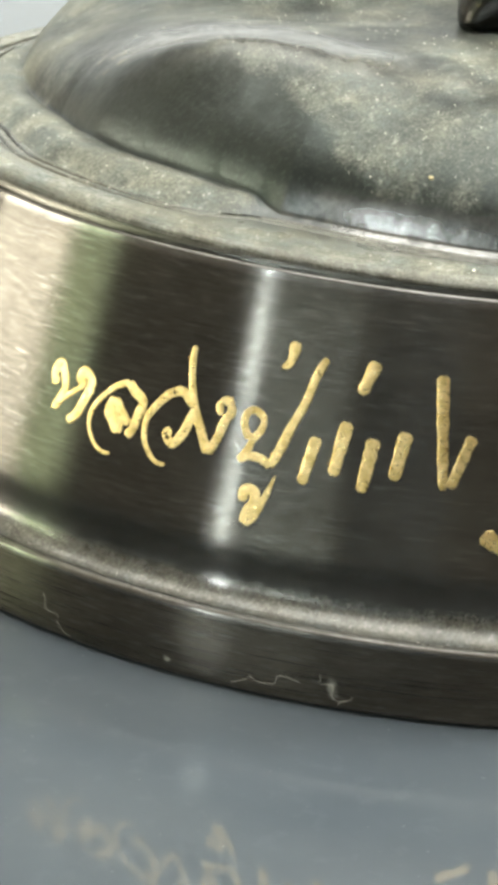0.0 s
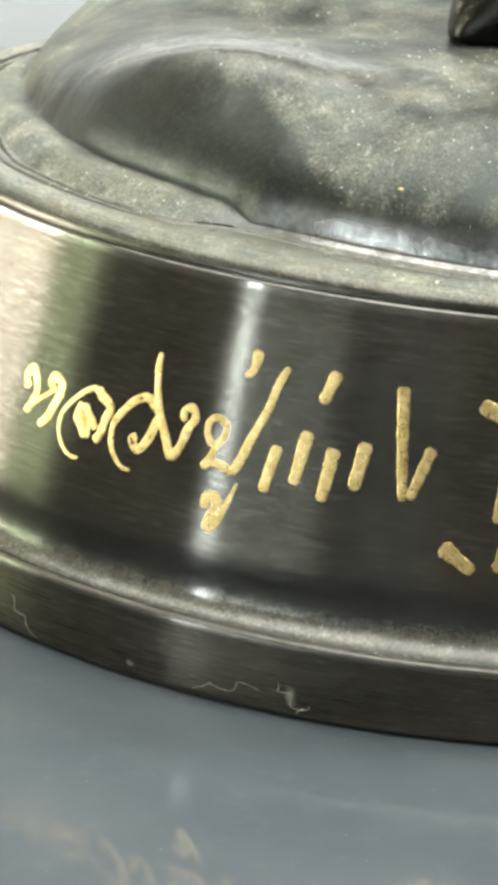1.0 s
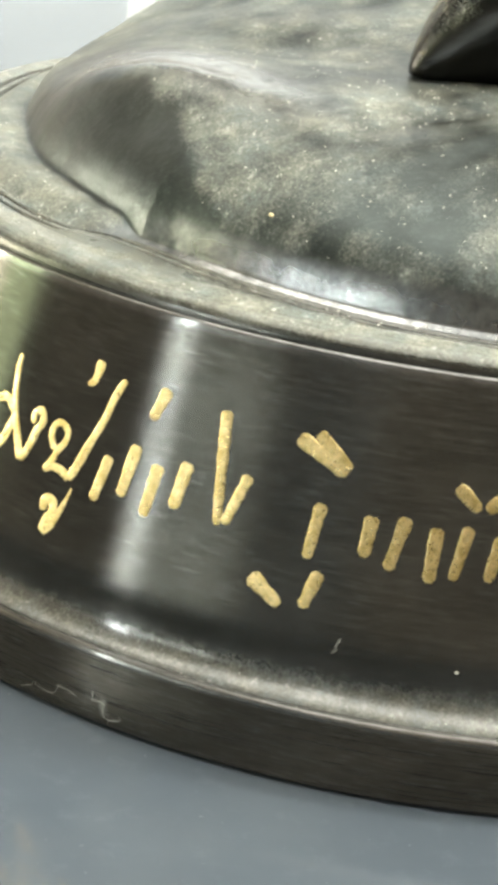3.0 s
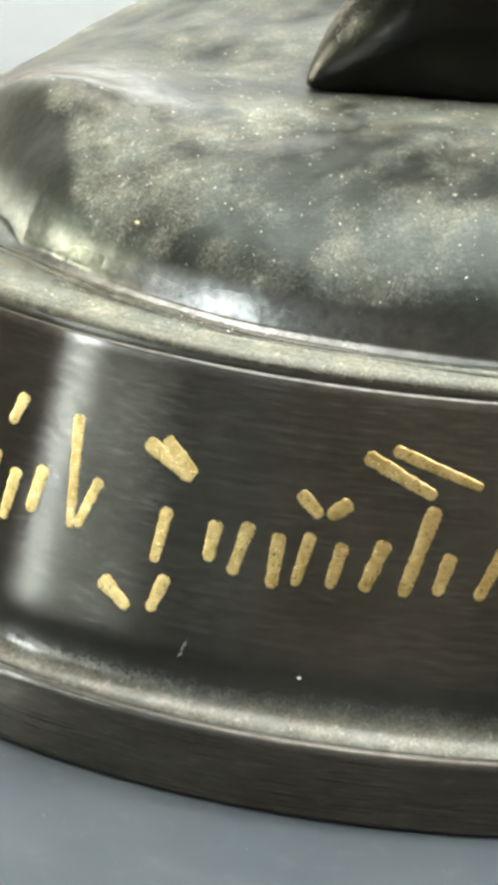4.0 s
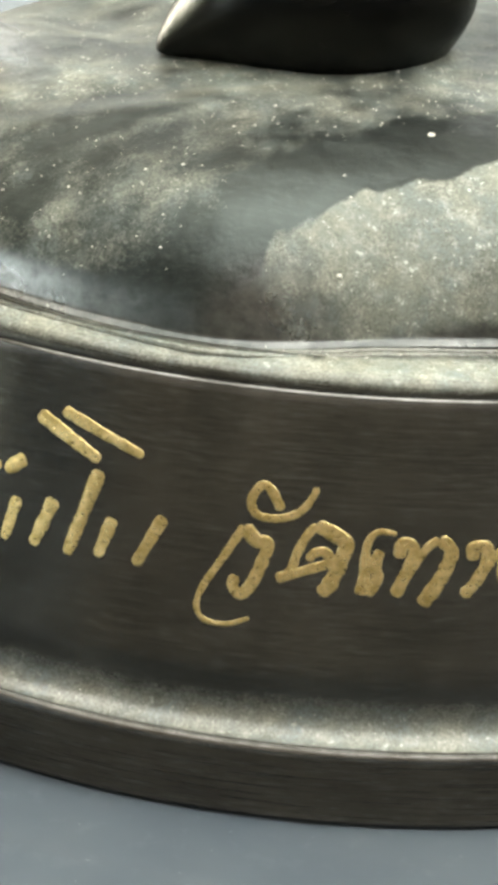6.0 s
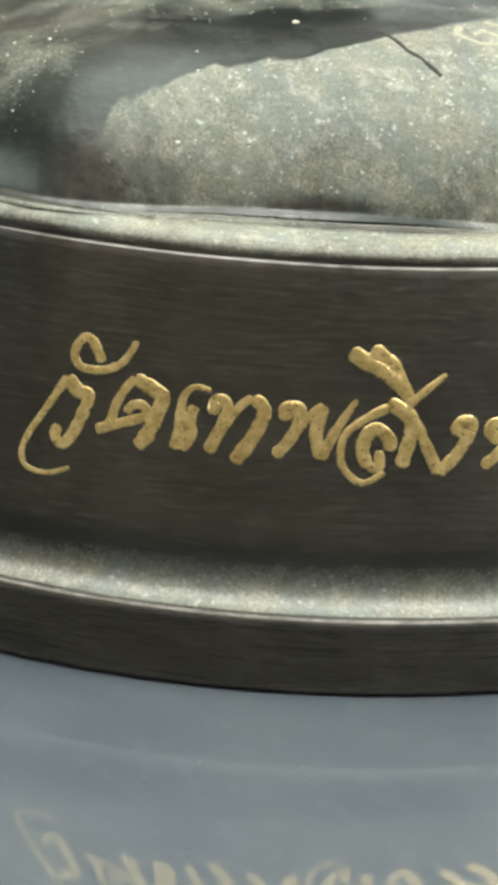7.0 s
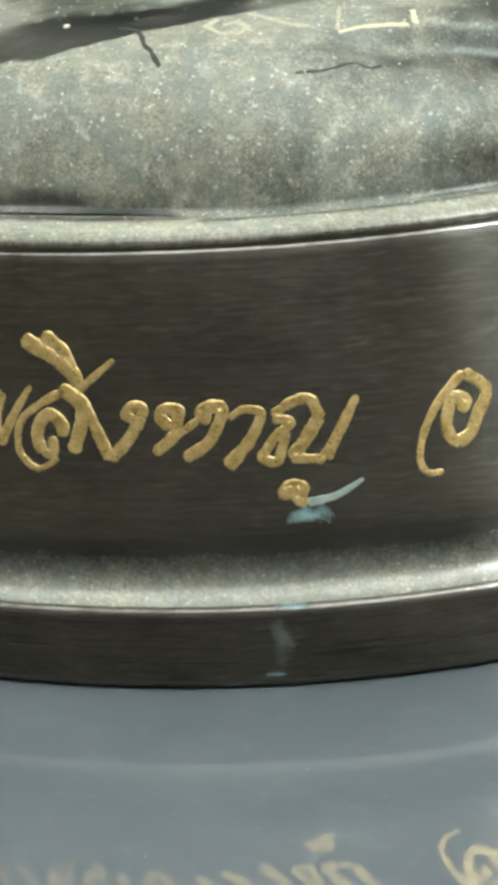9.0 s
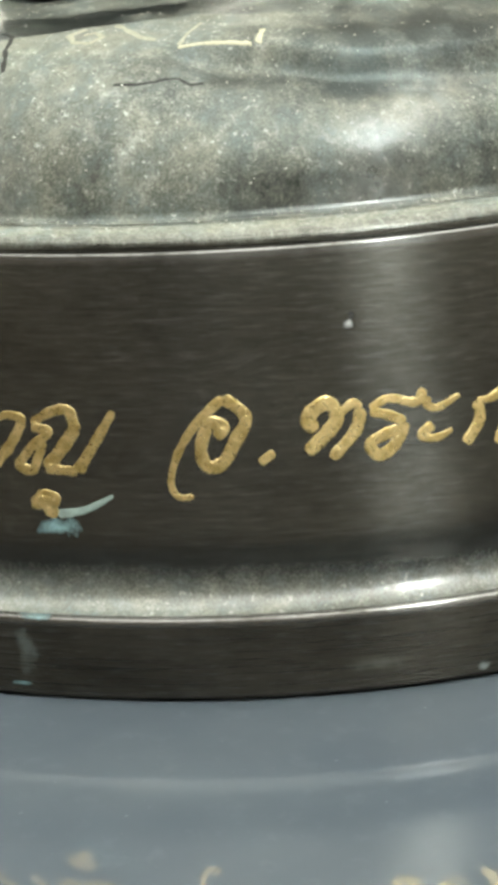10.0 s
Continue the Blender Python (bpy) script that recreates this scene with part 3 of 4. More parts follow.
GLYPHS['ko'] = [(15, 15, [(5, 16), (6, 9), (0, 0)]), (8, 14, [(5, 16), (11, 17), (16, 20)]), (14, 15, [(16, 20), (20, 14), (14, 0)])]
GLYPHS['title_ho'] = [(14, 13, [(2, 12), (0, 15), (0, 18), (2, 20), (4, 18), (6, 15), (7, 11), (5, 6), (3, 3)]), (8, 8, [(4, 5), (9, 9), (14, 13), (17, 15)]), (14, 14, [(17, 15), (14, 17), (15, 20), (18, 19), (20, 17), (20, 14), (18, 9), (16, 4), (12, 0)])]
GLYPHS['title_lo'] = [(10, 5, [(13, 20), (8, 18), (3, 14), (0, 10), (0, 6), (3, 2), (7, 0), (11, 0)]), (14, 14, [(13, 20), (16, 18), (20, 16), (19, 12), (18, 8), (16, 6)]), (14, 14, [(12, 6), (9, 9), (7, 11), (8, 15)]), (12, 13, [(9, 15), (12, 12), (16, 9)]), (14, 13, [(12, 6), (12, 8), (10, 10), (8, 12)])]
GLYPHS['title_wo'] = [(14, 5, [(14, 20), (8, 18), (3, 14), (0, 10), (1, 5), (4, 2), (8, 0), (12, 0)]), (14, 13, [(13, 20), (17, 18), (20, 16), (19, 13), (17, 9), (14, 6), (12, 6), (10, 8), (12, 9)])]
GLYPHS['title_ngo'] = [(9, 14, [(0, 20), (0, 17), (2, 12), (5, 8), (9, 4), (13, 0)]), (14, 10, [(13, 0), (16, 3), (18, 7), (20, 9), (18, 11), (15, 10), (15, 9), (16, 8)])]
GLYPHS['title_po'] = [(10, 10, [(2, 4), (0, 6), (0, 8), (2, 9), (5, 8), (5, 6), (3, 4), (2, 2), (0, 0)]), (10, 13, [(0, 0), (3, 1), (6, 1), (9, 0)]), (14, 10, [(9, 0), (11, 3), (13, 7), (16, 12), (18, 17), (20, 20)])]
GLYPHS['title_ek'] = [(17, 8, [(20, 20), (19, 10), (13, 3), (0, 0)])]
GLYPHS['title_u'] = [(14, 14, [(0, 8), (0, 12), (4, 13), (8, 12), (8, 8), (5, 5), (3, 0)]), (16, 3, [(3, 0), (9, 3), (13, 8), (17, 14), (20, 20)])]
PLACES = {}
PLACES['wo'] = (-87.45, 0.2217, 5.08, 0.0137, -0.94, 0.1046)
PLACES['mai_han'] = (-84.35, 0.3448, 4.60, 0.0098, -0.29, 0.0350)
PLACES['do'] = (-82.17, 0.2650, 4.87, 0.0103, -0.55, 0.0740)
PLACES['e'] = (-76.48, 0.2737, 2.59, 0.0042, -0.39, 0.0672)
PLACES['tho'] = (-74.10, 0.2634, 4.03, 0.0055, -0.36, 0.0696)
PLACES['pho'] = (-69.49, 0.2735, 5.96, 0.0049, -0.26, 0.0639)
PLACES['so'] = (-64.73, 0.2511, 7.78, 0.0019, -0.35, 0.1189)
PLACES['i'] = (-64.23, 0.3422, 4.38, 0.0018, -0.16, 0.0551)
PLACES['ngo'] = (-59.46, 0.2636, 4.25, -0.0004, -0.10, 0.0577)
PLACES['ho'] = (-54.55, 0.2646, 4.84, -0.0021, 0.15, 0.0550)
PLACES['a'] = (-49.34, 0.2530, 2.40, -0.0017, 0.25, 0.0609)
PLACES['yo'] = (-46.80, 0.2571, 6.79, -0.0081, 0.34, 0.0710)
PLACES['u'] = (-45.54, 0.2118, 5.65, -0.0073, 0.13, 0.0257)
PLACES['o'] = (-35.60, 0.2291, 5.40, -0.0028, 0.29, 0.1045)
PLACES['dot'] = (-29.12, 0.2607, 1.00, -0.0007, 0.05, 0.0119)
PLACES['to'] = (-25.72, 0.2629, 3.85, -0.0048, 0.33, 0.0581)
PLACES['ro'] = (-21.23, 0.2607, 4.01, -0.0065, 0.50, 0.0699)
PLACES['a_short'] = (-17.32, 0.2730, 2.93, -0.0054, 0.38, 0.0457)
PLACES['ko'] = (-14.02, 0.2608, 3.50, -0.0075, 0.55, 0.0564)
PLACES['title_ho'] = (-154.22, 0.2602, 3.65, 0.0, 0.0, 0.0618)
PLACES['title_lo'] = (-149.96, 0.2397, 4.32, 0.0, 0.0, 0.0856)
PLACES['title_wo'] = (-145.07, 0.2452, 3.82, 0.0, 0.0, 0.0879)
PLACES['title_ngo'] = (-142.18, 0.2699, 3.91, 0.0, 0.0, 0.1147)
PLACES['title_po'] = (-137.07, 0.2704, 5.41, 0.0, 0.0, 0.1292)
PLACES['title_ek'] = (-134.99, 0.3816, 0.74, 0.0, 0.0, 0.0304)
PLACES['title_u'] = (-136.22, 0.2022, 2.12, 0.0, 0.0, 0.0594)
PEN = 0.0000560      # metres of stroke width for one unit of pen
for key, (d0, z0, du, zu, dv, zv) in PLACES.items():
    bm, bt = bmesh.new(), bmesh.new()
    for k, (w0, w1, pts) in enumerate(GLYPHS[key]):
        q = [(d0 + du * x / 20 + dv * y / 20, z0 + zu * x / 20 + zv * y / 20) for x, y in pts]
        stroke(bt if (key == "u" and k == 1) else bm, q, w0 * PEN, w1 * PEN, key in ("i", "so", "ngo", "title_ngo"))
    letter = part("engraved_letter", bm, M_GOLD, drum, "gold-filled engraved letter")
    if len(bt.verts):
        part("engraved_letter", bt, M_TARNISH, drum, "green tarnished engraved stroke")
    else:
        bt.free()

# the part of the inscription that is not spelled out: plain bars
BARS_A = [(-131.5, 0.312, -132.1, 0.258), (-129.4, 0.334, -129.9, 0.273), (-127.9, 0.404, -128.7, 0.367), (-127.3, 0.320, -127.7, 0.260), (-125.0, 0.332, -125.5, 0.278), (-122.9, 0.399, -121.9, 0.274), (-120.2, 0.336, -121.4, 0.277)]
BARS_B = [(-117.1, 0.390, -113.2, 0.360), (-115.7, 0.398, -113.0, 0.366), (-114.6, 0.324, -115.0, 0.262), (-118.7, 0.230, -116.3, 0.205), (-113.9, 0.250, -114.7, 0.208), (-110.9, 0.321, -111.1, 0.276), (-108.5, 0.326, -109.3, 0.267), (-106.3, 0.320, -106.4, 0.260), (-104.1, 0.326, -104.8, 0.267), (-105.3, 0.368, -103.6, 0.345), (-101.6, 0.365, -103.1, 0.346), (-101.8, 0.320, -102.4, 0.270), (-98.9, 0.328, -100.1, 0.272), (-101.0, 0.417, -95.8, 0.381), (-99.1, 0.427, -92.6, 0.395), (-95.7, 0.370, -97.4, 0.271), (-94.3, 0.321, -95.1, 0.276), (-90.6, 0.333, -92.3, 0.275)]
bar_rnd = random.Random(3)
for d0, z0, d1, z1 in BARS_A + BARS_B:
    bm = bmesh.new()
    fat = bar_rnd.uniform(0.78, 1.08)
    stroke(bm, [(d0, z0), ((d0 + d1) / 2, (z0 + z1) / 2), (d1, z1)], 21 * PEN * fat, 16 * PEN * fat, z0 - z1 > 0.1 or z0 > 0.34)
    part("engraved_bar", bm, M_GOLD, drum, "gold-filled engraved bar")

# ---------------------------------------------------------------- statue: robe, crossed legs and a foot


def bell(x, y, cx, cy, rx, ry, turn=0.0):
    c, s = math.cos(radians(turn)), math.sin(radians(turn))
    dx, dy = x - cx, y - cy
    return np.exp(-(((dx * c + dy * s) / rx) ** 2 + ((-dx * s + dy * c) / ry) ** 2))


def step(e0, e1, v):
    t = np.clip((v - e0) / (e1 - e0), 0, 1)
    return t * t * (3 - 2 * t)


def flap_side(x, y):
    """Positive on the dusty flap of the robe that hangs over the front."""
    edge = np.interp(x, [-0.02, 0.044, 0.057, 0.10, 0.14, 0.225, 0.294, 0.346, 0.45, 0.60], [-0.80, -0.717, -0.681, -0.634, -0.59, -0.534, -0.456, -0.381, -0.25, -0.10])
    return (edge - y) * 0.8 + 0.0025 * np.sin(47 * x) + 0.002 * np.sin(101 * x + 1) + 0.0015 * np.sin(233 * x)


def dome_edge(deg):
    """Plan radius at which the lap itself meets the rim or, at the end, the hem's roll."""
    return np.interp(deg, [-180, -170, -160, -150, -143] + HEM_DEG[6:25] + [120, 150, 180], [0.70, 0.705, 0.706, 0.714, 0.728] + HEM_R[6:25] + [0.755, 0.725, 0.70])


def ledge_share(deg):
    """One along the end of the pedestal where the robe's hem lies as a dusty roll outside the knee."""
    return step(-141, -147, deg) + step(90, 130, deg)


def lap_height(x, y, rho, hem):
    """Height of the lap over the table, in units, for plan points inside the hem."""
    deg = np.degrees(np.arctan2(y / ASP, x))
    full = np.interp(deg, [-180, -120, -100, -72, -15, 30, 120, 180], [5.0, 5.0, 5.8, 7.2, 7.2, 7, 5.0, 5.0])      # the flank on the flap's side is fuller
    ledge = ledge_share(deg)
    r = rho * hem
    edge = np.minimum(dome_edge(deg), hem - 0.010)
    f = np.sqrt(1 - np.clip(r / edge, 0, 1) ** full)        # the cloth rolls over to an upright flank
    rise = np.interp(deg, [-180, -115, -70, 60, 180], [0.184, 0.184, 0.198, 0.192, 0.184])
    dome, toe = 0.500 + rise * f, 0.503 + (0.016 + 0.007 * ledge) * np.tanh((hem - r) / 0.023)
    base = 0.006 * np.logaddexp(dome / 0.006, toe / 0.006)          # the robe spreads into a thin lip at its hem
    z = np.zeros_like(base)
    z += 0.030 * bell(x, y, -0.552, -0.200, 0.15, 0.050, -47)       # crest of the knee
    z += -0.008 * bell(x, y, -0.62, 0.10, 0.12, 0.16, 10) - 0.018 * bell(x, y, -0.50, 0.26, 0.16, 0.14) - 0.010 * bell(x, y, -0.66, 0.22, 0.10, 0.12)
    z -= 0.024 * bell(x, y, -0.40, 0.0, 0.20, 0.08, -45)            # dip behind the knee
    z += 0.045 * bell(x, y, -0.24, 0.36, 0.30, 0.15, -30)            # thigh behind
    z += 0.03 * bell(x, y, 0.05, 0.05, 0.30, 0.25)
    z += 0.030 * bell(x, y, 0.45, 0.05, 0.22, 0.30)
    z += 0.0018 * step(-0.008, 0.010, flap_side(x, y)) * step(0.97, 0.88, rho) * step(0.50, 0.36, x)     # flap of the robe
    th = np.degrees(np.arctan2(y / ASP, x))
    right = step(-38, -27, th) * step(95, 60, th)
    rc = np.interp(th, [-40, -31, -25, -17, -9, 0, 30, 60], [0.635, 0.638, 0.643, 0.673, 0.687, 0.692, 0.71, 0.71])
    z -= 0.028 * right * step(-0.006, 0.017, r - rc) * np.exp(-(np.maximum(r - rc, 0) / 0.10) ** 2)  # crease under the upper leg
    z += 0.003 * right * np.exp(-((r - rc + 0.03) / 0.03) ** 2)
    z -= 0.008 * bell(x, y, -0.265, -0.595, 0.12, 0.07, 10)
    z += 0.006 * bell(x, y, -0.12, -0.43, 0.22, 0.03, 20) - 0.005 * bell(x, y, -0.17, -0.36, 0.20, 0.03, 25)
    return base + z * step(1.0, 0.90, r / edge) + 0.005 * ledge * np.exp(-((r - 0.5 * (edge + hem)) / 0.022) ** 2)     # dusty roll at the hem


GRAINS = []


def statue_mesh():
    nth, nr = 1400, 250
    th = np.linspace(-math.pi, math.pi, nth, endpoint=False)
    hem = np.interp(np.degrees(th), HEM_DEG, HEM_R)
    k = np.ones(11) / 11
    hem = np.convolve(np.concatenate([hem[-24:], hem, hem[:24]]), k, "same")[24:-24]
    rho = 1 - (1 - np.linspace(0.004, 1, nr)) ** 1.5
    R, TH = np.meshgrid(rho, th, indexing="ij")
    HM = np.broadcast_to(hem, R.shape)
    X, Y = R * HM * np.cos(TH), R * HM * ASP * np.sin(TH)
    Z = lap_height(X, Y, R, HM)
    flat = [Vector((a * 7, b * 7, 0)) for a, b in zip(X.ravel(), Y.ravel())]
    n1 = np.array([noise.noise(v) for v in flat]).reshape(X.shape)
    n2 = np.array([noise.noise(v * 3.1 + Vector((5, 3, 1))) for v in flat]).reshape(X.shape)
    Z += 0.0035 * n1 * step(1.0, 0.9, R) + 0.0014 * n2 * step(1.0, 0.95, R)
    # dust layer: flap and ledges dusty, wiped fields dark
    side = flap_side(X, Y)
    D = 0.53 + 0.28 * n1 + 0.26 * n2
    D += 0.60 * step(-0.004, 0.010, side) * step(0.99, 0.84, R) * step(0.62, 0.45, X)
    D -= 0.50 * step(0.010, -0.006, side + 0.01 * n2) * step(-0.17, -0.08, side) * step(-0.10, 0.02, X) * step(0.46, 0.28, X)
    D -= 0.24 * step(0.006, -0.004, side) * bell(X, Y, -0.02, -0.61, 0.13, 0.075)
    knee_edge = np.interp(Y, [-0.6, -0.531, -0.459, -0.334, -0.195, 0.012, 0.2], [-0.475, -0.483, -0.495, -0.527, -0.595, -0.68, -0.9])
    D -= 0.78 * step(0.03, -0.03, X - knee_edge + 0.03 * n1)
    D -= 0.22 * bell(X, Y, -0.265, -0.595, 0.12, 0.055, 10)
    D -= 0.40 * bell(X, Y, -0.205, -0.495, 0.11, 0.013, 31)
    D += 0.15 * bell(X, Y, -0.38, -0.34, 0.16, 0.10, -30)
    D += 0.20 * bell(X, Y, 0.0, -0.30, 0.35, 0.05)
    D -= 0.10 * step(0.88, 0.93, R) * step(-74, -90, np.degrees(TH))
    tdeg = np.degrees(TH)
    D = np.maximum(D, (0.80 + 0.3 * n2) * ledge_share(tdeg) * step(-0.004, 0.010, R * HM - dome_edge(tdeg)))
    D -= 0.15 * bell(X, Y, 0.70, -0.16, 0.10, 0.20)
    crease = np.interp(tdeg, [-40, -31, -25, -17, -9, 0, 30, 60], [0.635, 0.638, 0.643, 0.673, 0.687, 0.692, 0.71, 0.71])
    D += 0.22 * step(-34, -26, tdeg) * step(60, 40, tdeg) * np.exp(-((R * HM - crease - 0.008) / 0.018) ** 2)      # matte cover put in the crease so no glare breaks its shade
    # dust left off the knee crest to bring out a highlight there
    D -= 0.6 * bell(X, Y, -0.50, -0.165, 0.19, 0.055, -55)
    W = 0.12 * bell(X, Y, 0.39, -0.345, 0.05, 0.012, 30)
    W += 0.35 * bell(X, Y, -0.63, -0.03, 0.05, 0.08)
    D -= W * 0.5
    lip = step(0.966, 0.988, R) * (step(-66, -84, tdeg) * step(-156, -140, tdeg) + step(-36, -26, tdeg) * step(40, 20, tdeg))
    D += 0.35 * step(0.84, 0.95, R) * step(-88, -74, tdeg) * step(20, -10, tdeg)
    gap = np.exp(-((tdeg + 66) / 14) ** 4)
    D -= 1.1 * gap * step(0.981, 0.988, R + 0.003 * n2 - 0.004 * np.abs((tdeg + 66) / 14))      # bare brown hem of the flap, darkened further for the slot's shade
    # polished lip, plus painted glints on the knee crest, flap and right flank
    P = np.clip(lip * np.interp(tdeg, [-142, -134, -114, -94], [0.25, 1.0, 1.0, 0.15]) + 1.5 * bell(X, Y, -0.50, -0.165, 0.20, 0.058, -55) + 0.75 * bell(X, Y, 0.085, -0.706, 0.07, 0.016, 18) + 0.6 * bell(X, Y, 0.485, -0.550, 0.045, 0.014, 28) + 0.6 * bell(X, Y, 0.735, -0.17, 0.028, 0.13, 12) + 0.6 * bell(X, Y, 0.28, -0.65, 0.07, 0.03, 20), 0, 1)
    D -= 0.6 * lip * np.interp(tdeg, [-146, -138, -100, -86], [0, 1, 1, 0.3])
    polish_glint = list(P.ravel())
    wear = list(np.clip(W, 0, 1).ravel())
    pick = np.random.RandomState(4).permutation(X.size)
    front = [i for i in pick if Y.flat[i] < 0.02 and R.flat[i] > 0.35 and D.flat[i] > 0.15][:2400]
    for i in front:
        GRAINS.append((X.flat[i] * U, Y.flat[i] * U, Z.flat[i] * U))
    D = np.clip(D, 0, 1)
    verts = [(a * U, b * U, c * U) for a, b, c in zip(X.ravel(), Y.ravel(), Z.ravel())]
    dust = list(D.ravel())
    faces = []
    for j in range(nr - 1):
        o = j * nth
        for i in range(nth):
            q = (i + 1) % nth
            faces.append((o + i, o + q, o + nth + q, o + nth + i))
    verts.append((0, 0, float(Z[0].mean()) * U))
    dust.append(0.3)
    polish_glint.append(0.0)
    wear.append(0.0)
    c = len(verts) - 1
    faces += [(c, (i + 1) % nth, i) for i in range(nth)]
    # the foot that lies on the lap
    lap_faces = len(faces)
    nu, nv = 72, 40
    base = len(verts)
    cx, cy, cz = -0.020, -0.160, 0.805
    for j in range(nv + 1):
        b = -math.pi / 2 + math.pi * j / nv
        for i in range(nu):
            a = 2 * math.pi * i / nu
            x, y, z = math.cos(b) * math.cos(a), math.cos(b) * math.sin(a), math.sin(b)
            left = max(0.0, -x)
            px = 0.205 * x
            py = 0.150 * y * (1.0 - 0.45 * left ** 2.2) - 0.045 * left ** 2
            pz = 0.17 * z * (1 - 0.5 * left) - 0.11 * left ** 1.8
            pz = max(pz, 0.680 - cz + 0.01 * (z + 1))
            w = 0.004 * noise.noise(Vector((px * 11, py * 11, pz * 11))) + 0.0015 * noise.noise(Vector((px * 40, py * 40, pz * 40)))
            verts.append(((cx + px + w) * U, (cy + py + w) * U, (cz + pz + w) * U))
            # the paler upper tip stands in for a window's reflection; the rest is dust
            dust.append(0.12 * max(0.0, z) + 0.42 * left * max(0.0, z) ** 0.5 + 0.16 * max(0.0, noise.noise(Vector((px * 25, py * 25, pz * 25)))))
            polish_glint.append(0.0)
            wear.append(max(0.0, left - 0.55) * 1.6 * max(0.0, z + 0.15))
    for j in range(nv):
        for i in range(nu):
            q = (i + 1) % nu
            o = base + j * nu
            faces.append((o + i, o + q, o + nu + q, o + nu + i))
    me = bpy.data.meshes.new("statue")
    me.from_pydata(verts, [], faces)
    me.attributes.new("dust", "FLOAT", "POINT").data.foreach_set("value", dust)
    me.attributes.new("polish_glint", "FLOAT", "POINT").data.foreach_set("value", polish_glint)
    me.attributes.new("wear", "FLOAT", "POINT").data.foreach_set("value", wear)
    me.materials.append(M_ROBE)
    me.materials.append(M_TOE)
    me.polygons.foreach_set("material_index", [0] * lap_faces + [1] * (len(faces) - lap_faces))
    me.shade_smooth()
    return me


statue = tagged(new("statue", statue_mesh()), "dark bronze seated statue with dusty folded robe", "statue")

# ---------------------------------------------------------------- loose grit
def grit(places, seed, small, large):
    """Many tiny uneven grains resting on the metal."""
    rnd = random.Random(seed)
    verts, faces = [], []
    for x, y, z in places:
        r = small + (large - small) * rnd.random() ** 4
        o = len(verts)
        for dx, dy, dz in ((1, 0, 0), (-0.4, 0.9, 0), (-0.5, -0.8, 0), (0.1, 0.1, 0.8), (0, 0, -0.5)):
            verts.append((x + r * dx * (0.6 + 0.8 * rnd.random()), y + r * dy * (0.6 + 0.8 * rnd.random()), z + r * dz * 0.8))
        faces += [(o, o + 1, o + 3), (o + 1, o + 2, o + 3), (o + 2, o, o + 3), (o + 1, o, o + 4), (o + 2, o + 1, o + 4), (o, o + 2, o + 4)]
    me = bpy.data.meshes.new("dust_grains")
    me.from_pydata(verts, [], faces)
    me.materials.append(M_SPECK)
    return me


rim_rnd = random.Random(11)
ledge = []
for _ in range(420):
    a = radians(rim_rnd.uniform(-175, 5))
    ledge.append(tuple(plan(a, ro - rim_rnd.uniform(0.03, 0.08), Z_DRUM + 0.022)))
    if _ % 6:
        continue
    b = 270 - 60 * rim_rnd.random()
    ledge.append(tuple(plan(radians(rim_rnd.uniform(-170, 0)), -0.0245 + 0.0315 * math.cos(radians(b)), Z_FOOT + 0.0305 + 0.0315 * math.sin(radians(b)))))
tagged(new("dust_grains", grit(GRAINS + ledge, 7, 0.00003, 0.00017)), "pale loose dust grains scattered over the bronze", "dust", kind="stuff")


def crumb(name, place, size, mat, label):
    bm = bmesh.new()
    bmesh.ops.create_icosphere(bm, subdivisions=2, radius=size)
    for v in bm.verts:
        v.co *= 1 + 0.25 * noise.noise(v.co * 3000)
        v.co.z *= 0.6
    bm.transform(Matrix.Translation(place))
    return tagged(link(name, bm, mat), label, "crumb")


def on_lap(x, y):
    i = min(range(len(LAP)), key=lambda k: (LAP[k][0] - x * U) ** 2 + (LAP[k][1] - y * U) ** 2)
    return Vector(LAP[i])


LAP = [tuple(v.co) for v in statue.data.vertices][:350000:3]
crumb("wax_crumb", on_lap(-0.436, -0.526), 0.00022, M_WAX, "small yellow wax crumb on the robe")
crumb("paint_crumb", on_lap(0.189, -0.456), 0.00030, M_SPECK, "pale paint crumb on the robe")
crumb("paint_crumb", on_lap(0.136, -0.672), 0.00024, M_SPECK, "pale paint crumb on the robe")
crumb("paint_crumb", on_lap(-0.074, -0.590), 0.00018, M_SPECK, "tiny pale crumb on the robe")
crumb("paint_crumb", on_drum(-103.6, 0.168)[0], 0.00014, M_SPECK, "tiny pale crumb stuck to the drum")


def on_lap_line(pts, wide, mat, name, label, category, lift=0.00008):
    """A thin, slightly uneven ribbon of dried paint or fibre lying along points of the lap."""
    bm = bmesh.new()
    prev = None
    for k in range((len(pts) - 1) * 12 + 1):
        i = min(k // 12, len(pts) - 2)
        f = k / 12 - i
        x, y = (pts[i][c] + (pts[i + 1][c] - pts[i][c]) * f for c in (0, 1))
        dx, dy = pts[i + 1][0] - pts[i][0], pts[i + 1][1] - pts[i][1]
        m = math.hypot(dx, dy)
        w = wide * (0.8 + 0.5 * noise.noise(Vector((x * 60, y * 60, 2))))
        row = []
        for sgn, up in ((-1, -0.3), (-0.6, 1), (0.6, 1), (1, -0.3)):
            px, py = x - dy / m * w * sgn, y + dx / m * w * sgn
            q = lap_point(px, py)
            row.append(bm.verts.new(q + Vector((0, 0, lift * up))))
        if prev:
            for a, b, c, d in zip(prev, prev[1:], row[1:], row):
                bm.faces.new((a, b, c, d))
        prev = row
    return tagged(link(name, bm, mat), label, category)


LAP_TREE = KDTree(len(LAP))
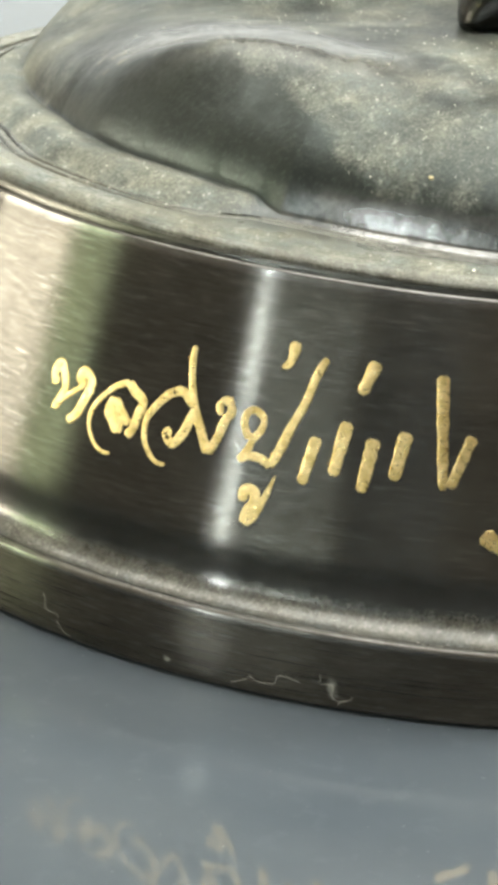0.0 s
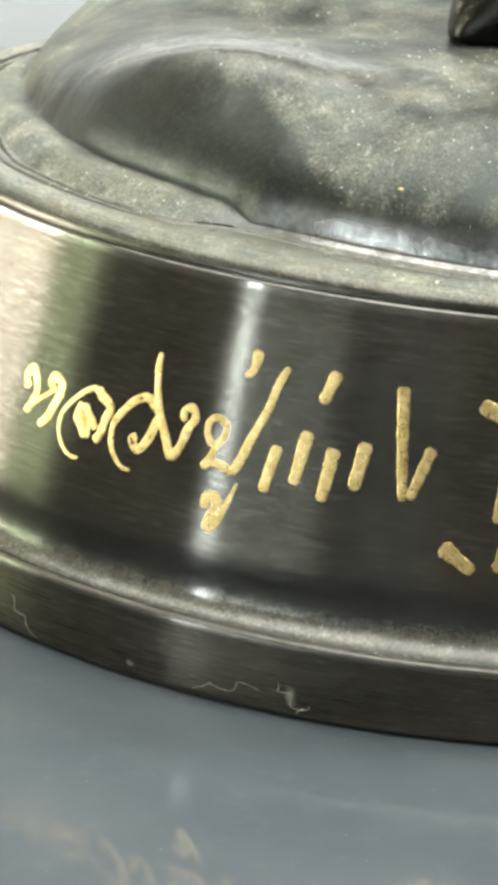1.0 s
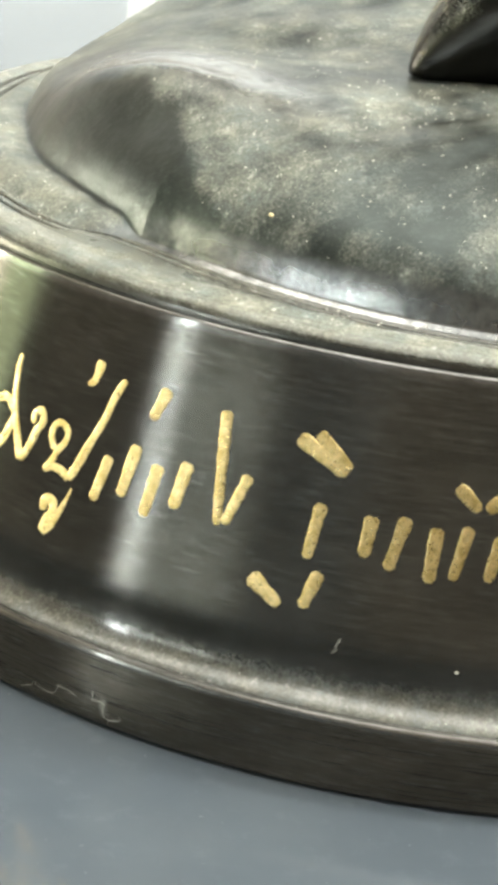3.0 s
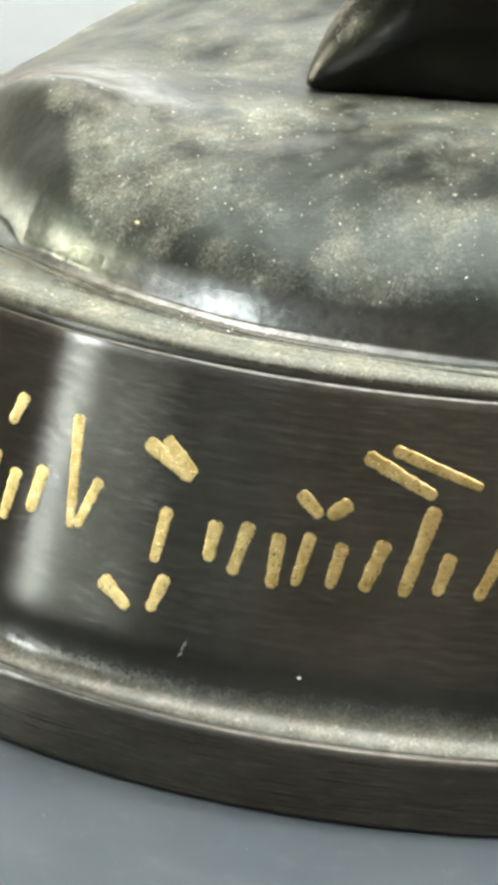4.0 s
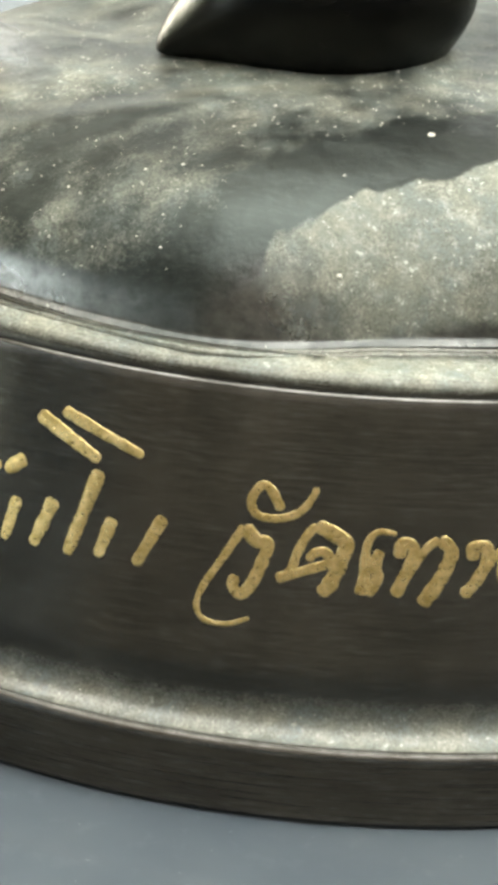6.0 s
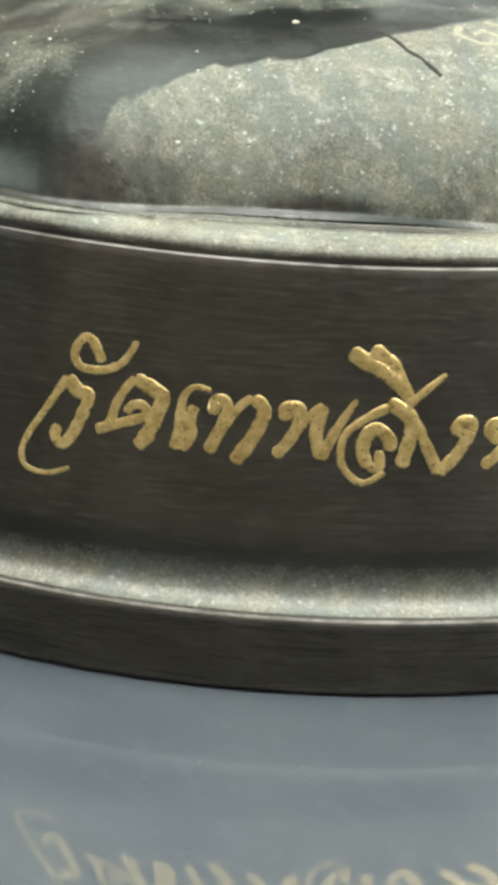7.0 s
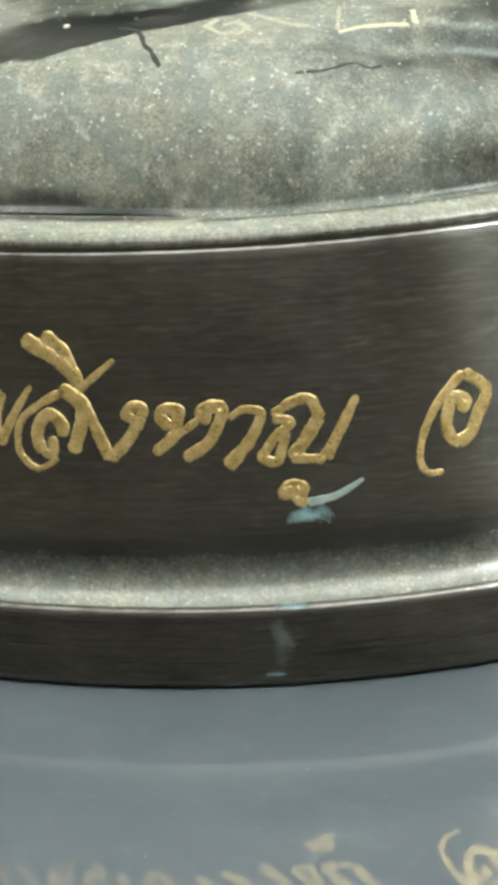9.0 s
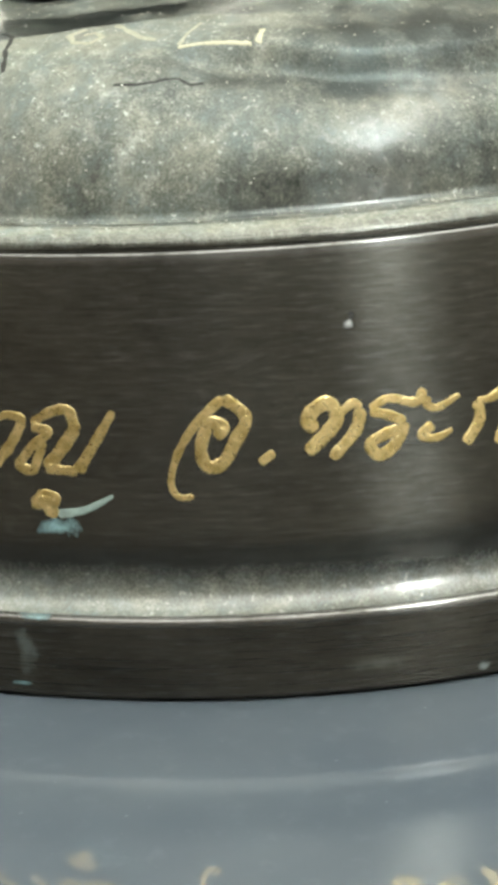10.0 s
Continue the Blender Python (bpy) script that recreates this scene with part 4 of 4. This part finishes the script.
for k, v in enumerate(LAP):
    LAP_TREE.insert((v[0], v[1], 0), k)
LAP_TREE.balance()


def lap_point(x, y):
    """The lap's surface over a plan point, from its three nearest vertices."""
    near = LAP_TREE.find_n((x * U, y * U, 0), 3)
    tot = sum(1 / (d + 1e-6) for _, _, d in near)
    return Vector((x * U, y * U, sum(LAP[i][2] / (d + 1e-6) for _, i, d in near) / tot))


on_lap_line([(0.526, -0.330), (0.537, -0.311), (0.551, -0.293), (0.576, -0.260)], 0.0024, M_TRACE, "paint_mark", "pale yellow dried paint line on the robe", "paint mark")
on_lap_line([(0.580, -0.254), (0.575, -0.249), (0.562, -0.236)], 0.0060, M_TRACE, "paint_mark", "broad pale yellow dried paint stroke on the robe", "paint mark")
on_lap_line([(0.523, -0.328), (0.507, -0.308), (0.479, -0.273)], 0.0036, M_SMEAR, "paint_mark", "faint rubbed paint stroke on the robe", "paint mark", 0.00005)
on_lap_line([(0.370, -0.372), (0.374, -0.396), (0.408, -0.408), (0.431, -0.399), (0.426, -0.377), (0.397, -0.371), (0.391, -0.385)], 0.0060, M_SMEAR, "paint_mark", "faint rubbed loop of dried paint on the robe", "paint mark", 0.00005)
on_lap_line([(0.392, -0.340), (0.434, -0.345), (0.467, -0.347), (0.489, -0.338)], 0.0060, M_SMEAR, "paint_mark", "faint rubbed paint stroke on the robe", "paint mark", 0.00005)
on_lap_line([(0.540, -0.424), (0.560, -0.403), (0.568, -0.387), (0.572, -0.371), (0.576, -0.359), (0.585, -0.356), (0.592, -0.352), (0.594, -0.337)], 0.0030, M_GAP, "crack", "dark ragged crack in the dusty robe", "crack", 0.00004)
on_lap_line([(0.265, -0.435), (0.290, -0.434), (0.316, -0.449), (0.337, -0.466), (0.358, -0.475), (0.373, -0.485), (0.390, -0.494)], 0.0044, M_GAP, "crack", "short dark crack in the dusty robe", "crack", 0.00004)


def fibre(pts, place, label):
    """A thin curled dust fibre stuck to the pedestal."""
    cu = bpy.data.curves.new("fibre", "CURVE")
    cu.dimensions, cu.bevel_depth, cu.bevel_resolution, cu.resolution_u = "3D", 0.000014, 1, 6
    sp = cu.splines.new("POLY")
    sp.points.add(len(pts) - 1)
    for p, (a, z) in zip(sp.points, pts):
        p.co = (*place(a, z), 1)
    me = bpy.data.meshes.new_from_object(bpy.data.objects.new("tmp", cu))
    me.materials.append(M_SPECK)
    return tagged(new("fibre", me), label, "fibre")


def on_foot(a, z):
    return plan(radians(a), RO + 0.0006, z)


def curl(a0, z0, a1, z1, wob, seed, n=16):
    rnd = random.Random(seed)
    ph = rnd.uniform(0, 6)
    return [(a0 + (a1 - a0) * i / n + wob * 0.6 * math.sin(ph + i * 0.9), z0 + (z1 - z0) * i / n + wob * 0.01 * math.sin(ph * 2 + i * 0.7)) for i in range(n + 1)]


fibre(curl(-151.1, 0.050, -148.3, 0.010, 0.4, 1), on_foot, "thin pale dust fibre on the foot")
fibre(curl(-134.8, 0.018, -130.3, 0.034, 0.5, 2), on_foot, "thin pale dust fibre on the foot")
fibre(curl(-128.9, 0.045, -126.7, 0.012, 0.4, 3), on_foot, "thin pale dust fibre on the foot")
fibre(curl(-127.3, 0.012, -126.3, 0.022, 0.2, 4), on_foot, "thin pale dust fibre on the foot")
fibre(curl(-112.0, 0.165, -111.6, 0.185, 0.15, 5), lambda a, z: on_drum(a, z, 0.00004)[0], "thin pale dust fibre on the drum")
